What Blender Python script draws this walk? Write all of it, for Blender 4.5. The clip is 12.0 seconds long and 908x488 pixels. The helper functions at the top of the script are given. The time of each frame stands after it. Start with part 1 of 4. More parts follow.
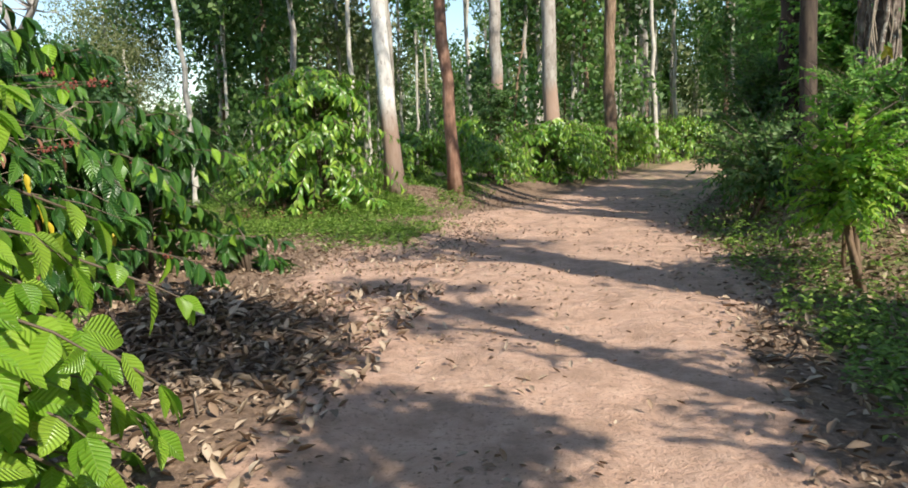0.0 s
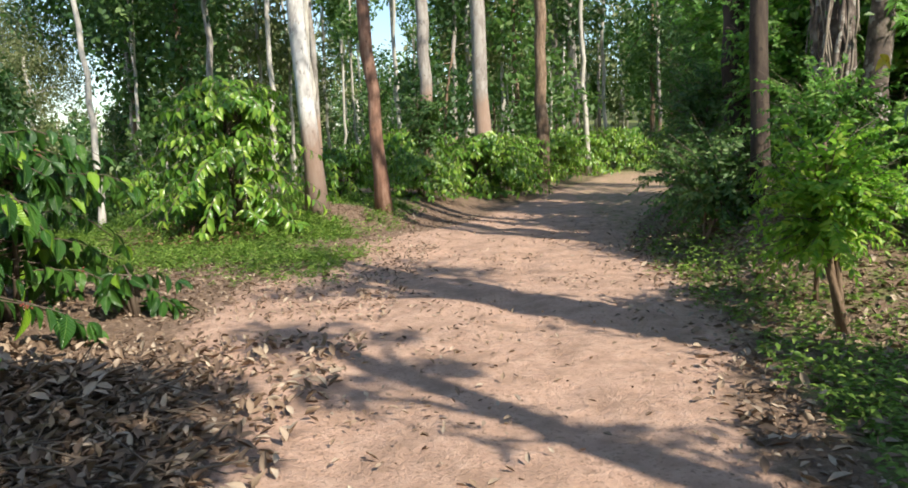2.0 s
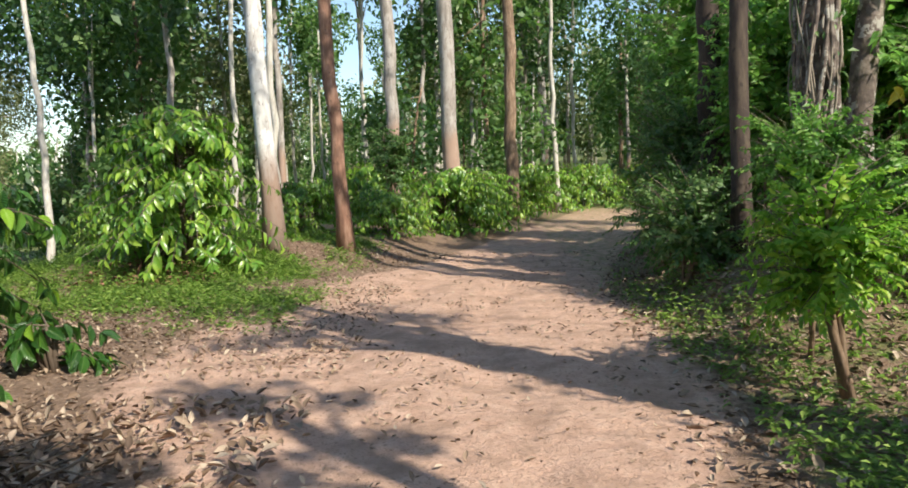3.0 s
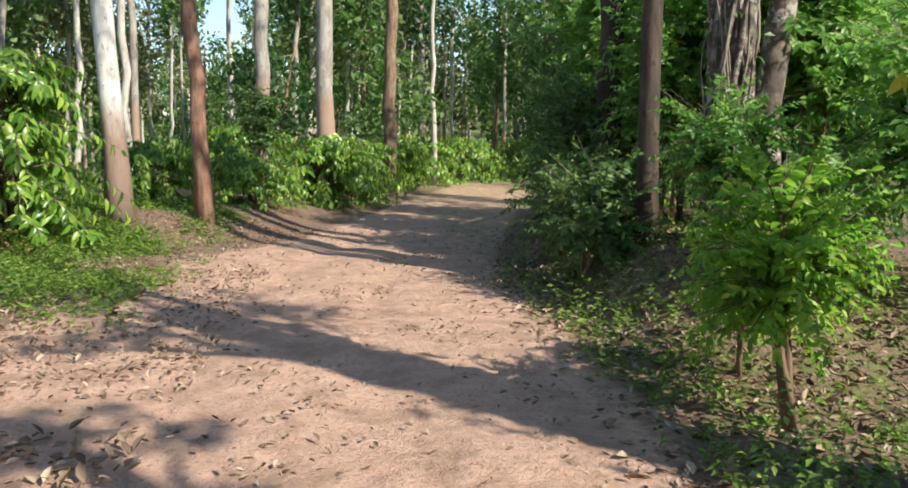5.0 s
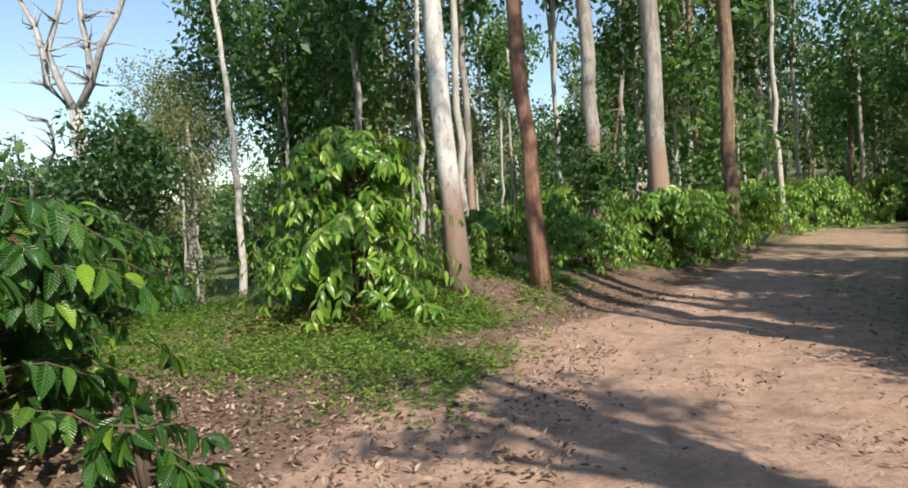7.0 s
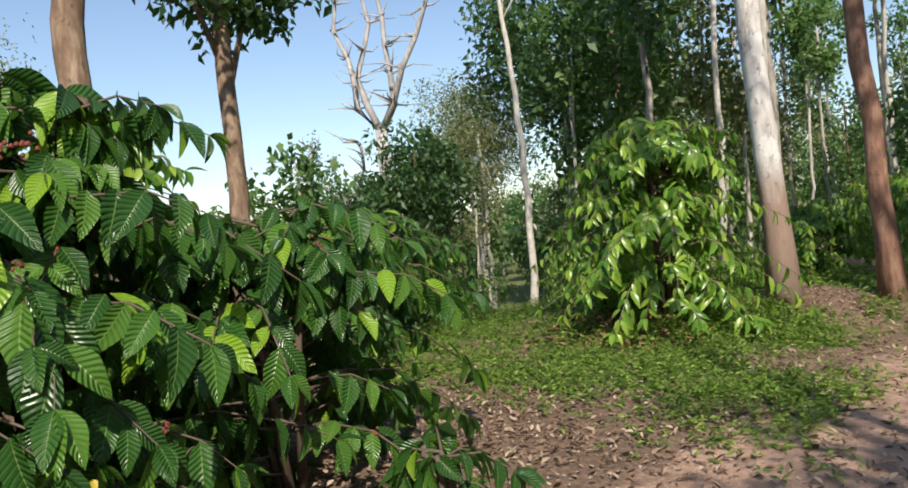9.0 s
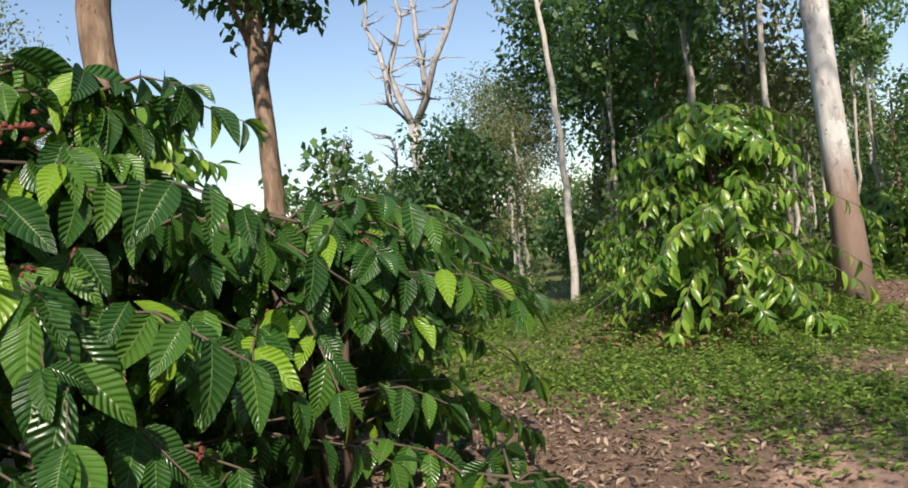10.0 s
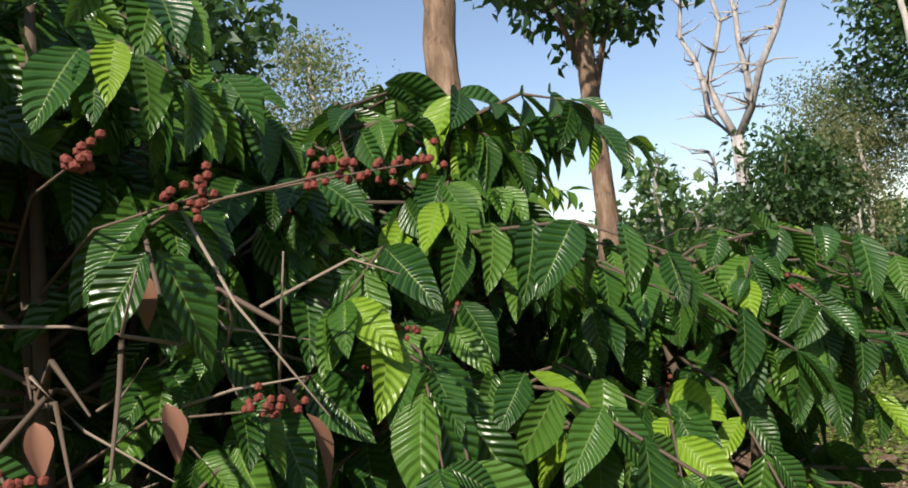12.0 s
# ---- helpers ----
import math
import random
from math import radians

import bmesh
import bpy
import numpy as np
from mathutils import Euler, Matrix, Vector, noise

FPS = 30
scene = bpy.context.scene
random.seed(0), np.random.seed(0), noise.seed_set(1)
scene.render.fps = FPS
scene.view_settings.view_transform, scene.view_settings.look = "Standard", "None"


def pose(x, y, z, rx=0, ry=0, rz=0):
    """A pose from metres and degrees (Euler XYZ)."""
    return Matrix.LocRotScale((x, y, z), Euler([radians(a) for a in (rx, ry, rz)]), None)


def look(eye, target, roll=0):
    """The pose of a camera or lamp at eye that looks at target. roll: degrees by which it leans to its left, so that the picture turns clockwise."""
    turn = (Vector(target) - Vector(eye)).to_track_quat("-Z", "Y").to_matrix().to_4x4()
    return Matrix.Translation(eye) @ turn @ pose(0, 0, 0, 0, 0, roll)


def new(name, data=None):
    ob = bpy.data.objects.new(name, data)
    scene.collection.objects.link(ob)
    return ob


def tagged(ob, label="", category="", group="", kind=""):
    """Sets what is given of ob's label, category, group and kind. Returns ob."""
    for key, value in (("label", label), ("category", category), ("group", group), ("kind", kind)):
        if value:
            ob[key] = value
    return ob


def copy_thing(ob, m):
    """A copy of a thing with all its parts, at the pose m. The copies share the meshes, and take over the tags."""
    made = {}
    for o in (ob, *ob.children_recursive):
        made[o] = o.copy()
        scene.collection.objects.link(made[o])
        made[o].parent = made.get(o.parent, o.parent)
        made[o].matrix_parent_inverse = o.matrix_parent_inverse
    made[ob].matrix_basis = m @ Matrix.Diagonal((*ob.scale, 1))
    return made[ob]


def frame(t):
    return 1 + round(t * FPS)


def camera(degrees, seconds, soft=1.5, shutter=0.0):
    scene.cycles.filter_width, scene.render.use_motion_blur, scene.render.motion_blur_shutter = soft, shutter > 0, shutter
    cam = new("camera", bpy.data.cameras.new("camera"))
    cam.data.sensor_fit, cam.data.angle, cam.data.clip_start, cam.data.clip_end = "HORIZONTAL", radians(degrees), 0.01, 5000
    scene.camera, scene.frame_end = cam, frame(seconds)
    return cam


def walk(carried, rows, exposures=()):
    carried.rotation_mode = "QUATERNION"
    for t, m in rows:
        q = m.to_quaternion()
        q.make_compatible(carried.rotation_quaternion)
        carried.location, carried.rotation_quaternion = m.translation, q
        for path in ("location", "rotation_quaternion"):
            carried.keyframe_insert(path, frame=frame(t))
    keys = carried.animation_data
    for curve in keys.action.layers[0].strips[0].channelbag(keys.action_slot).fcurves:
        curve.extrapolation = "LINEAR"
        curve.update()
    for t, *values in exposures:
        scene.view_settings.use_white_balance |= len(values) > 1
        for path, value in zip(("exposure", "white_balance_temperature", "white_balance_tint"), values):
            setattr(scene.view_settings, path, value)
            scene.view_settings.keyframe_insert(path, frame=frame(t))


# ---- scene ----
cam = camera(62.2, 12.0, soft=1.75)

PATH = [
    (0, (0.051, 0.0, 1.379), (-0.291, 1.951, 1.102), -1.9),
    (0.5, (0.005, 0.191, 1.376), (-0.279, 2.151, 1.098), -2.1),
    (1, (0.041, 0.449, 1.413), (-0.281, 2.406, 1.153), -1.3),
    (1.5, (0.022, 0.696, 1.423), (-0.279, 2.654, 1.151), -0.4),
    (2, (-0.07, 1.052, 1.465), (-0.231, 3.029, 1.209), -2.1),
    (2.5, (-0.104, 1.376, 1.438), (-0.25, 3.358, 1.21), -2.2),
    (3, (-0.047, 1.719, 1.489), (-0.125, 3.71, 1.321), -1.5),
    (3.5, (-0.06, 2.063, 1.491), (-0.075, 4.058, 1.346), -1.1),
    (3.7, (-0.092, 2.152, 1.506), (-0.069, 4.148, 1.378), -1.0),
    (5.3, (-0.222, 2.978, 1.549), (0.06, 4.941, 1.286), 1.7),
    (5.5, (-0.26, 3.132, 1.532), (-0.086, 5.108, 1.278), 1.6),
    (6, (-0.366, 3.516, 1.538), (-0.472, 5.496, 1.279), -1.2),
    (6.5, (-0.43, 3.814, 1.574), (-0.788, 5.777, 1.445), -2.5),
    (7, (-0.535, 4.023, 1.566), (-1.107, 5.937, 1.474), -3.0),
    (7.2, (-0.601, 4.119, 1.565), (-1.262, 6.004, 1.467), -4.5),
    (8.8, (-1.057, 4.619, 1.512), (-2.215, 6.249, 1.471), -4.7),
    (9, (-1.096, 4.671, 1.514), (-2.325, 6.249, 1.49), -4.6),
    (9.5, (-1.275, 4.809, 1.487), (-2.556, 6.344, 1.436), -4.5),
    (10, (-1.532, 4.952, 1.523), (-2.825, 6.477, 1.495), -5.3),
    (10.5, (-1.779, 5.048, 1.519), (-3.277, 6.373, 1.475), -7.6),
    (11, (-1.996, 5.14, 1.587), (-3.673, 6.228, 1.646), -6.7),
    (11.5, (-2.194, 5.151, 1.627), (-3.936, 6.125, 1.748), -5.3),
    (12, (-2.348, 5.116, 1.668), (-4.126, 6.027, 1.768), -5.5),
]
walk(cam, [(t, look(eye, target, roll)) for t, eye, target, roll in PATH], [(0, 0.57, 6600, 8), (5.5, 0.62, 6600, 8), (6.5, 0.48, 6600, 8.5), (7, 0.32, 6600, 9), (9, 0.2, 6700, 12), (12, 0.22, 6800, 15)])

# ---- world, sun, exposure ----
SUN_AZ = Vector((0.70, -0.71, 0)).normalized()   # towards the sun, on the ground
SUN_EL = radians(40)
world = bpy.data.worlds.new("world")
scene.world = world
world.use_nodes = True
wn = world.node_tree
sky = wn.nodes.new("ShaderNodeTexSky")
sky.sky_type, sky.sun_disc = "NISHITA", False
sky.sun_elevation = SUN_EL
sky.sun_rotation = math.atan2(SUN_AZ.x, SUN_AZ.y)
sky.air_density, sky.dust_density, sky.ozone_density = 1.1, 0.5, 2.2
wn.nodes["Background"].inputs[1].default_value = 0.14
wn.links.new(sky.outputs[0], wn.nodes["Background"].inputs[0])
sun_data = bpy.data.lights.new("sun", "SUN")
sun_data.energy, sun_data.angle, sun_data.color = 5.0, radians(0.6), (1.0, 0.94, 0.83)
sun = new("sun", sun_data)
to_sun = SUN_AZ * math.cos(SUN_EL) + Vector((0, 0, math.sin(SUN_EL)))
sun.matrix_world = look((0, 0, 40), Vector((0, 0, 40)) - to_sun)

rng = np.random.default_rng(7)


# ---- materials ----
def material(name):
    m = bpy.data.materials.new(name)
    m.use_nodes = True
    return m, m.node_tree.nodes, m.node_tree.links, m.node_tree.nodes["Principled BSDF"]


def noise_node(n, l, scale, detail=4.0, rough=0.6, coord=None, stretch=None):
    tex = n.new("ShaderNodeTexNoise")
    tex.inputs["Scale"].default_value, tex.inputs["Detail"].default_value, tex.inputs["Roughness"].default_value = scale, detail, rough
    if coord is not None:
        if stretch:
            mp = n.new("ShaderNodeMapping")
            mp.inputs["Scale"].default_value = stretch
            l.new(coord, mp.inputs[0])
            coord = mp.outputs[0]
        l.new(coord, tex.inputs["Vector"])
    return tex.outputs["Fac"]


def ramp(n, l, fac, stops):
    r = n.new("ShaderNodeValToRGB")
    while len(r.color_ramp.elements) < len(stops):
        r.color_ramp.elements.new(0.5)
    for e, (p, c) in zip(r.color_ramp.elements, stops):
        e.position, e.color = p, (*c, 1)
    l.new(fac, r.inputs[0])
    return r.outputs[0]


def mix(n, l, fac, a, b, mode="MIX"):
    m = n.new("ShaderNodeMix")
    m.data_type, m.blend_type = "RGBA", mode
    for sock, v in ((m.inputs[0], fac), (m.inputs[6], a), (m.inputs[7], b)):
        if isinstance(v, (int, float)):
            sock.default_value = v
        elif isinstance(v, tuple):
            sock.default_value = (*v, 1)
        else:
            l.new(v, sock)
    return m.outputs[2]


def calc(n, l, op, a, b=0.0, c=None):
    m = n.new("ShaderNodeMath")
    m.operation = op
    for sock, v in zip(m.inputs, (a, b, c)):
        if v is None:
            continue
        if isinstance(v, (int, float)):
            sock.default_value = v
        else:
            l.new(v, sock)
    return m.outputs[0]


def relief(n, l, bsdf, height, strength, distance=0.02):
    b = n.new("ShaderNodeBump")
    b.inputs["Strength"].default_value, b.inputs["Distance"].default_value = strength, distance
    l.new(height, b.inputs["Height"])
    l.new(b.outputs[0], bsdf.inputs["Normal"])


def leaf_material(name, dark, mid, light, gloss=0.4, glow=0.3, veins=0.0, young=0.0, young_col=(0.25, 0.42, 0.03), single=False):
    """Leaf: colour varies leaf by leaf, a paler midrib and ribbed veins, some light passes through."""
    m, n, l, p = material(name)
    if single:
        vary = n.new("ShaderNodeObjectInfo").outputs["Random"]
    else:
        vary = n.new("ShaderNodeNewGeometry").outputs["Random Per Island"]
    col = ramp(n, l, vary, [(0.0, dark), (0.55, mid), (0.93, light)])
    if young:
        lum = calc(n, l, "GREATER_THAN", calc(n, l, "FRACT", calc(n, l, "MULTIPLY", vary, 37.7)), 1 - young)
        col = mix(n, l, lum, col, young_col)
    tc = n.new("ShaderNodeTexCoord")
    blot = noise_node(n, l, 22.0, 3, 0.6, tc.outputs["Object"])
    col = mix(n, l, calc(n, l, "MULTIPLY", blot, 0.35), col, mid, "MIX")
    if veins:
        sep = n.new("ShaderNodeSeparateXYZ")
        l.new(n.new("ShaderNodeUVMap").outputs[0], sep.inputs[0])
        across = calc(n, l, "ABSOLUTE", calc(n, l, "SUBTRACT", sep.outputs[1], 0.5))
        phase = calc(n, l, "MULTIPLY", calc(n, l, "SUBTRACT", sep.outputs[0], calc(n, l, "MULTIPLY", across, 0.34)), 66.0)
        wave = calc(n, l, "SINE", phase)
        rib = calc(n, l, "GREATER_THAN", 0.018, across)
        col = mix(n, l, calc(n, l, "MULTIPLY", rib, 0.6), col, (0.28, 0.4, 0.12))
        groove = calc(n, l, "MULTIPLY", calc(n, l, "POWER", calc(n, l, "MAXIMUM", calc(n, l, "MULTIPLY", wave, -1.0), 0.0), 3.0), 0.35)
        col = mix(n, l, groove, col, light)
        relief(n, l, p, wave, veins, 0.006)
    l.new(col, p.inputs["Base Color"])
    p.inputs["Roughness"].default_value = gloss
    tr = n.new("ShaderNodeBsdfTranslucent")
    l.new(mix(n, l, 0.45, col, (0.22, 0.5, 0.05), "MIX"), tr.inputs[0])
    sh = n.new("ShaderNodeMixShader")
    sh.inputs[0].default_value = glow
    l.new(p.outputs[0], sh.inputs[1])
    l.new(tr.outputs[0], sh.inputs[2])
    l.new(sh.outputs[0], n["Material Output"].inputs[0])
    return m


def bark_material(name, base, dark, pale, scale=9.0, foot=None, foot_to=1.4, patch=0.45, stripes=True, lichen=None):
    """Bark in object metres: streaks along the trunk, patches, and a darker muddy foot."""
    m, n, l, p = material(name)
    obj = n.new("ShaderNodeTexCoord").outputs["Object"]
    streak = noise_node(n, l, scale, 6, 0.65, obj, (1, 1, 0.22 if stripes else 1.0))
    blotch = noise_node(n, l, 2.3, 4, 0.6, obj, (1, 1, 0.5))
    col = ramp(n, l, streak, [(0.28, dark), (0.5, base), (0.72, pale)])
    col = mix(n, l, calc(n, l, "MULTIPLY", calc(n, l, "GREATER_THAN", blotch, 1 - patch), 0.55), col, pale)
    spots = noise_node(n, l, 14.0, 3, 0.5, obj, (1, 1, 0.6))
    col = mix(n, l, calc(n, l, "MULTIPLY", calc(n, l, "GREATER_THAN", spots, 0.64), 0.6), col, dark)
    if lichen:
        moss = noise_node(n, l, 5.0, 5, 0.7, obj)
        col = mix(n, l, calc(n, l, "MULTIPLY", calc(n, l, "GREATER_THAN", moss, 0.55), 0.7), col, lichen)
    if foot:
        sep = n.new("ShaderNodeSeparateXYZ")
        l.new(obj, sep.inputs[0])
        edge = calc(n, l, "ADD", sep.outputs[2], calc(n, l, "MULTIPLY", blotch, -1.1))
        low = n.new("ShaderNodeMapRange")
        low.inputs[1].default_value, low.inputs[2].default_value = foot_to - 0.75, foot_to - 0.35
        low.inputs[3].default_value, low.inputs[4].default_value = 0.85, 0.0
        l.new(edge, low.inputs[0])
        col = mix(n, l, low.outputs[0], col, foot)
    l.new(col, p.inputs["Base Color"])
    p.inputs["Roughness"].default_value = 0.9
    relief(n, l, p, calc(n, l, "ADD", streak, calc(n, l, "MULTIPLY", spots, 0.5)), 0.7, 0.02)
    return m


def ground_material():
    """Red earth, leaf mould and short growth; the share of each comes from the masks on the mesh."""
    m, n, l, p = material("earth_and_mould")
    geo = n.new("ShaderNodeNewGeometry").outputs["Position"]
    att = n.new("ShaderNodeAttribute")
    att.attribute_name = "cover"
    sep = n.new("ShaderNodeSeparateColor")
    l.new(att.outputs["Color"], sep.inputs[0])
    fine = noise_node(n, l, 60.0, 5, 0.7, geo)
    mid_n = noise_node(n, l, 7.0, 6, 0.7, geo)
    wide = noise_node(n, l, 0.9, 4, 0.6, geo)
    dirt = ramp(n, l, mid_n, [(0.25, (0.37, 0.205, 0.135)), (0.5, (0.55, 0.345, 0.245)), (0.75, (0.68, 0.47, 0.355))])
    dirt = mix(n, l, calc(n, l, "MULTIPLY", fine, 0.5), dirt, (0.43, 0.25, 0.175))
    dirt = mix(n, l, calc(n, l, "MULTIPLY", wide, 0.45), dirt, (0.62, 0.42, 0.315))
    fleck = calc(n, l, "GREATER_THAN", noise_node(n, l, 34.0, 3, 0.7, geo), 0.60)
    patch = noise_node(n, l, 2.2, 5, 0.7, geo)
    dirt = mix(n, l, calc(n, l, "MULTIPLY", fleck, 0.7), dirt, (0.24, 0.14, 0.09))
    dirt = mix(n, l, ramp(n, l, patch, [(0.46, (0, 0, 0)), (0.66, (0.75, 0.75, 0.75))]), dirt, (0.30, 0.185, 0.125))
    mould = ramp(n, l, noise_node(n, l, 18.0, 6, 0.75, geo), [(0.25, (0.06, 0.036, 0.024)), (0.5, (0.20, 0.125, 0.08)), (0.75, (0.40, 0.28, 0.195))])
    green = ramp(n, l, noise_node(n, l, 25.0, 5, 0.7, geo), [(0.25, (0.05, 0.075, 0.015)), (0.5, (0.12, 0.17, 0.035)), (0.75, (0.24, 0.28, 0.09))])
    brk = calc(n, l, "MULTIPLY", calc(n, l, "SUBTRACT", noise_node(n, l, 5.0, 6, 0.75, geo), 0.5), 1.5)

    def share(chan):
        r = n.new("ShaderNodeMapRange")
        r.inputs[1].default_value, r.inputs[2].default_value = 0.35, 0.65
        l.new(calc(n, l, "ADD", chan, brk), r.inputs[0])
        return r.outputs[0]

    col = mix(n, l, share(sep.outputs[0]), mould, dirt)
    col = mix(n, l, share(sep.outputs[1]), col, green)
    l.new(col, p.inputs["Base Color"])
    p.inputs["Roughness"].default_value = 0.95
    relief(n, l, p, calc(n, l, "ADD", calc(n, l, "MULTIPLY", fine, 0.35), mid_n), 0.8, 0.06)
    return m


def dry_material(name, dark, mid, pale):
    m, n, l, p = material(name)
    vary = n.new("ShaderNodeNewGeometry").outputs["Random Per Island"]
    col = ramp(n, l, vary, [(0.0, dark), (0.5, mid), (0.95, pale)])
    obj = n.new("ShaderNodeTexCoord").outputs["Object"]
    col = mix(n, l, calc(n, l, "MULTIPLY", noise_node(n, l, 40.0, 4, 0.6, obj), 0.45), col, dark)
    l.new(col, p.inputs["Base Color"])
    p.inputs["Roughness"].default_value = 0.8
    return m


M_GROUND = ground_material()
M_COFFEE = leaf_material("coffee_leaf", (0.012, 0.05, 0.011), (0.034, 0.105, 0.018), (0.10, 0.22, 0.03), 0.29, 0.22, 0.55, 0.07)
M_COFFEE_ONE = leaf_material("coffee_leaf_single", (0.012, 0.05, 0.011), (0.034, 0.105, 0.018), (0.10, 0.22, 0.03), 0.29, 0.22, 0.55, 0.07, single=True)
# lighter copies of the coffee leaf: bush_a's sunlit look is put into the colour
M_COFFEE_BRIGHT = leaf_material("coffee_leaf_sunlit", (0.09, 0.22, 0.015), (0.2, 0.37, 0.03), (0.34, 0.5, 0.06), 0.32, 0.42, 0.55, 0.15)
M_COFFEE_SUNLIT_ONE = leaf_material("coffee_leaf_sunlit_single", (0.09, 0.22, 0.015), (0.2, 0.37, 0.03), (0.34, 0.5, 0.06), 0.32, 0.42, 0.55, 0.15, single=True)
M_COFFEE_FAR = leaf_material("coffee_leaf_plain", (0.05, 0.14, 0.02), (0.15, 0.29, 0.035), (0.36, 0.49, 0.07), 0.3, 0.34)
M_TREE_DARK = leaf_material("tree_leaf_dark", (0.02, 0.055, 0.02), (0.045, 0.10, 0.036), (0.09, 0.16, 0.05), 0.42, 0.3)
M_TREE = leaf_material("tree_leaf", (0.035, 0.09, 0.026), (0.10, 0.19, 0.055), (0.25, 0.34, 0.12), 0.5, 0.4)
# pale crowns; the greyed colour also stands in for haze over distant trees
M_TREE_PALE_HAZE = leaf_material("tree_leaf_pale_haze", (0.10, 0.13, 0.05), (0.19, 0.21, 0.09), (0.30, 0.29, 0.15), 0.6, 0.3)
M_SAPLING = leaf_material("sapling_leaf", (0.10, 0.26, 0.025), (0.26, 0.47, 0.05), (0.5, 0.62, 0.09), 0.42, 0.58)
M_SHRUB = leaf_material("shrub_leaf", (0.09, 0.24, 0.045), (0.21, 0.41, 0.08), (0.42, 0.6, 0.17), 0.4, 0.55)
M_WEED = leaf_material("weed_leaf", (0.06, 0.11, 0.018), (0.15, 0.25, 0.035), (0.34, 0.43, 0.09), 0.55, 0.35)
M_YELLOW = leaf_material("yellow_leaf", (0.5, 0.36, 0.02), (0.6, 0.45, 0.03), (0.65, 0.5, 0.05), 0.5, 0.3)
M_WHITE_BARK = bark_material("white_bark", (0.50, 0.47, 0.44), (0.17, 0.15, 0.14), (0.70, 0.68, 0.65), 6, (0.22, 0.13, 0.085), 1.6)
M_RED_BARK = bark_material("red_brown_bark", (0.24, 0.125, 0.082), (0.09, 0.048, 0.034), (0.40, 0.25, 0.18), 9, None, 1.2, 0.36)
M_GREY_BARK = bark_material("grey_bark", (0.31, 0.27, 0.235), (0.17, 0.14, 0.12), (0.44, 0.40, 0.36), 10, (0.34, 0.22, 0.16), 2.6)
M_DARK_BARK = bark_material("dark_bark", (0.06, 0.041, 0.032), (0.022, 0.016, 0.013), (0.12, 0.09, 0.06), 12, None, 1.0, 0.22)
M_MOTTLED_BARK = bark_material("mottled_bark", (0.14, 0.105, 0.085), (0.04, 0.03, 0.025), (0.34, 0.28, 0.23), 6, None, 1.0, 0.3, False, (0.45, 0.42, 0.36))
M_BROWN_BARK = bark_material("brown_bark", (0.21, 0.135, 0.085), (0.085, 0.055, 0.04), (0.38, 0.28, 0.20), 12, None, 1.0, 0.3)
M_PALE_BARK = bark_material("pale_bark", (0.47, 0.43, 0.37), (0.28, 0.25, 0.21), (0.62, 0.58, 0.52), 9, None, 1.0, 0.4)
M_DEAD_BARK = bark_material("dead_bark", (0.40, 0.37, 0.35), (0.20, 0.18, 0.17), (0.58, 0.55, 0.52), 6, None, 1.0, 0.4)
M_TWIG = dry_material("twig", (0.07, 0.05, 0.035), (0.16, 0.115, 0.08), (0.30, 0.24, 0.18))
M_DRY_TWIG = dry_material("dry_twig", (0.16, 0.12, 0.09), (0.32, 0.26, 0.20), (0.5, 0.43, 0.35))
M_LITTER = dry_material("dry_leaf", (0.11, 0.068, 0.043), (0.27, 0.18, 0.115), (0.52, 0.41, 0.30))
M_DEADLEAF = dry_material("brown_dead_leaf", (0.12, 0.05, 0.03), (0.26, 0.12, 0.07), (0.40, 0.22, 0.14))
M_BERRY = dry_material("berry", (0.07, 0.012, 0.012), (0.15, 0.022, 0.02), (0.24, 0.06, 0.035))


# ---- small tools ----
def part(name, bm, mat, parent=None, label=""):
    me = bpy.data.meshes.new(name)
    bm.to_mesh(me)
    bm.free()
    me.materials.append(mat)
    ob = new(name, me)
    ob.parent = parent
    return tagged(ob, label)


def empty(name, place, label, category, group=""):
    ob = new(name)
    ob.location = place
    return tagged(ob, label, category, group)


def height(x, y):
    """The lie of the land."""
    z = 0.0
    mid, half = road_mid(y)
    z += 0.62 * smooth((x - mid - half - 0.2) / 1.1) * smooth((y - 6.8) / 2.6)   # bank beside the track
    z += 0.40 * smooth((y - 12.2) / 3.5) * smooth((mid - half - 0.1 - x) / 2.8) * smooth((x + 9) / 3)
    z -= 1.7 * smooth((-x - 7.5) / 7.0) * smooth((y - 12) / 9)                # falls away on the valley side
    z += 0.03 * max(0.0, y - 36) * smooth((x + 12) / 14)
    z -= 0.05 * max(0.0, -x - 16)
    z = max(z, -5)
    far = math.hypot(x, y - 5)
    return z + 0.07 * max(0.0, min(far, 260) - 80)


def smooth(v):
    v = min(1.0, max(0.0, v))
    return v * v * (3 - 2 * v)


def road_mid(y):
    """Centre line of the track and its half width."""
    if y < 13:
        x = -0.25 - 0.4 * smooth((y - 4) / 4) * (1 - smooth((y - 9) / 4))
    else:
        x = -0.25 + 0.26 * (y - 13) + 0.3 * smooth((y - 13) / 3)
    half = 1.3 + 1.0 * smooth((y - 4.5) / 3) - 0.6 * smooth((y - 11) / 5)
    return x, half


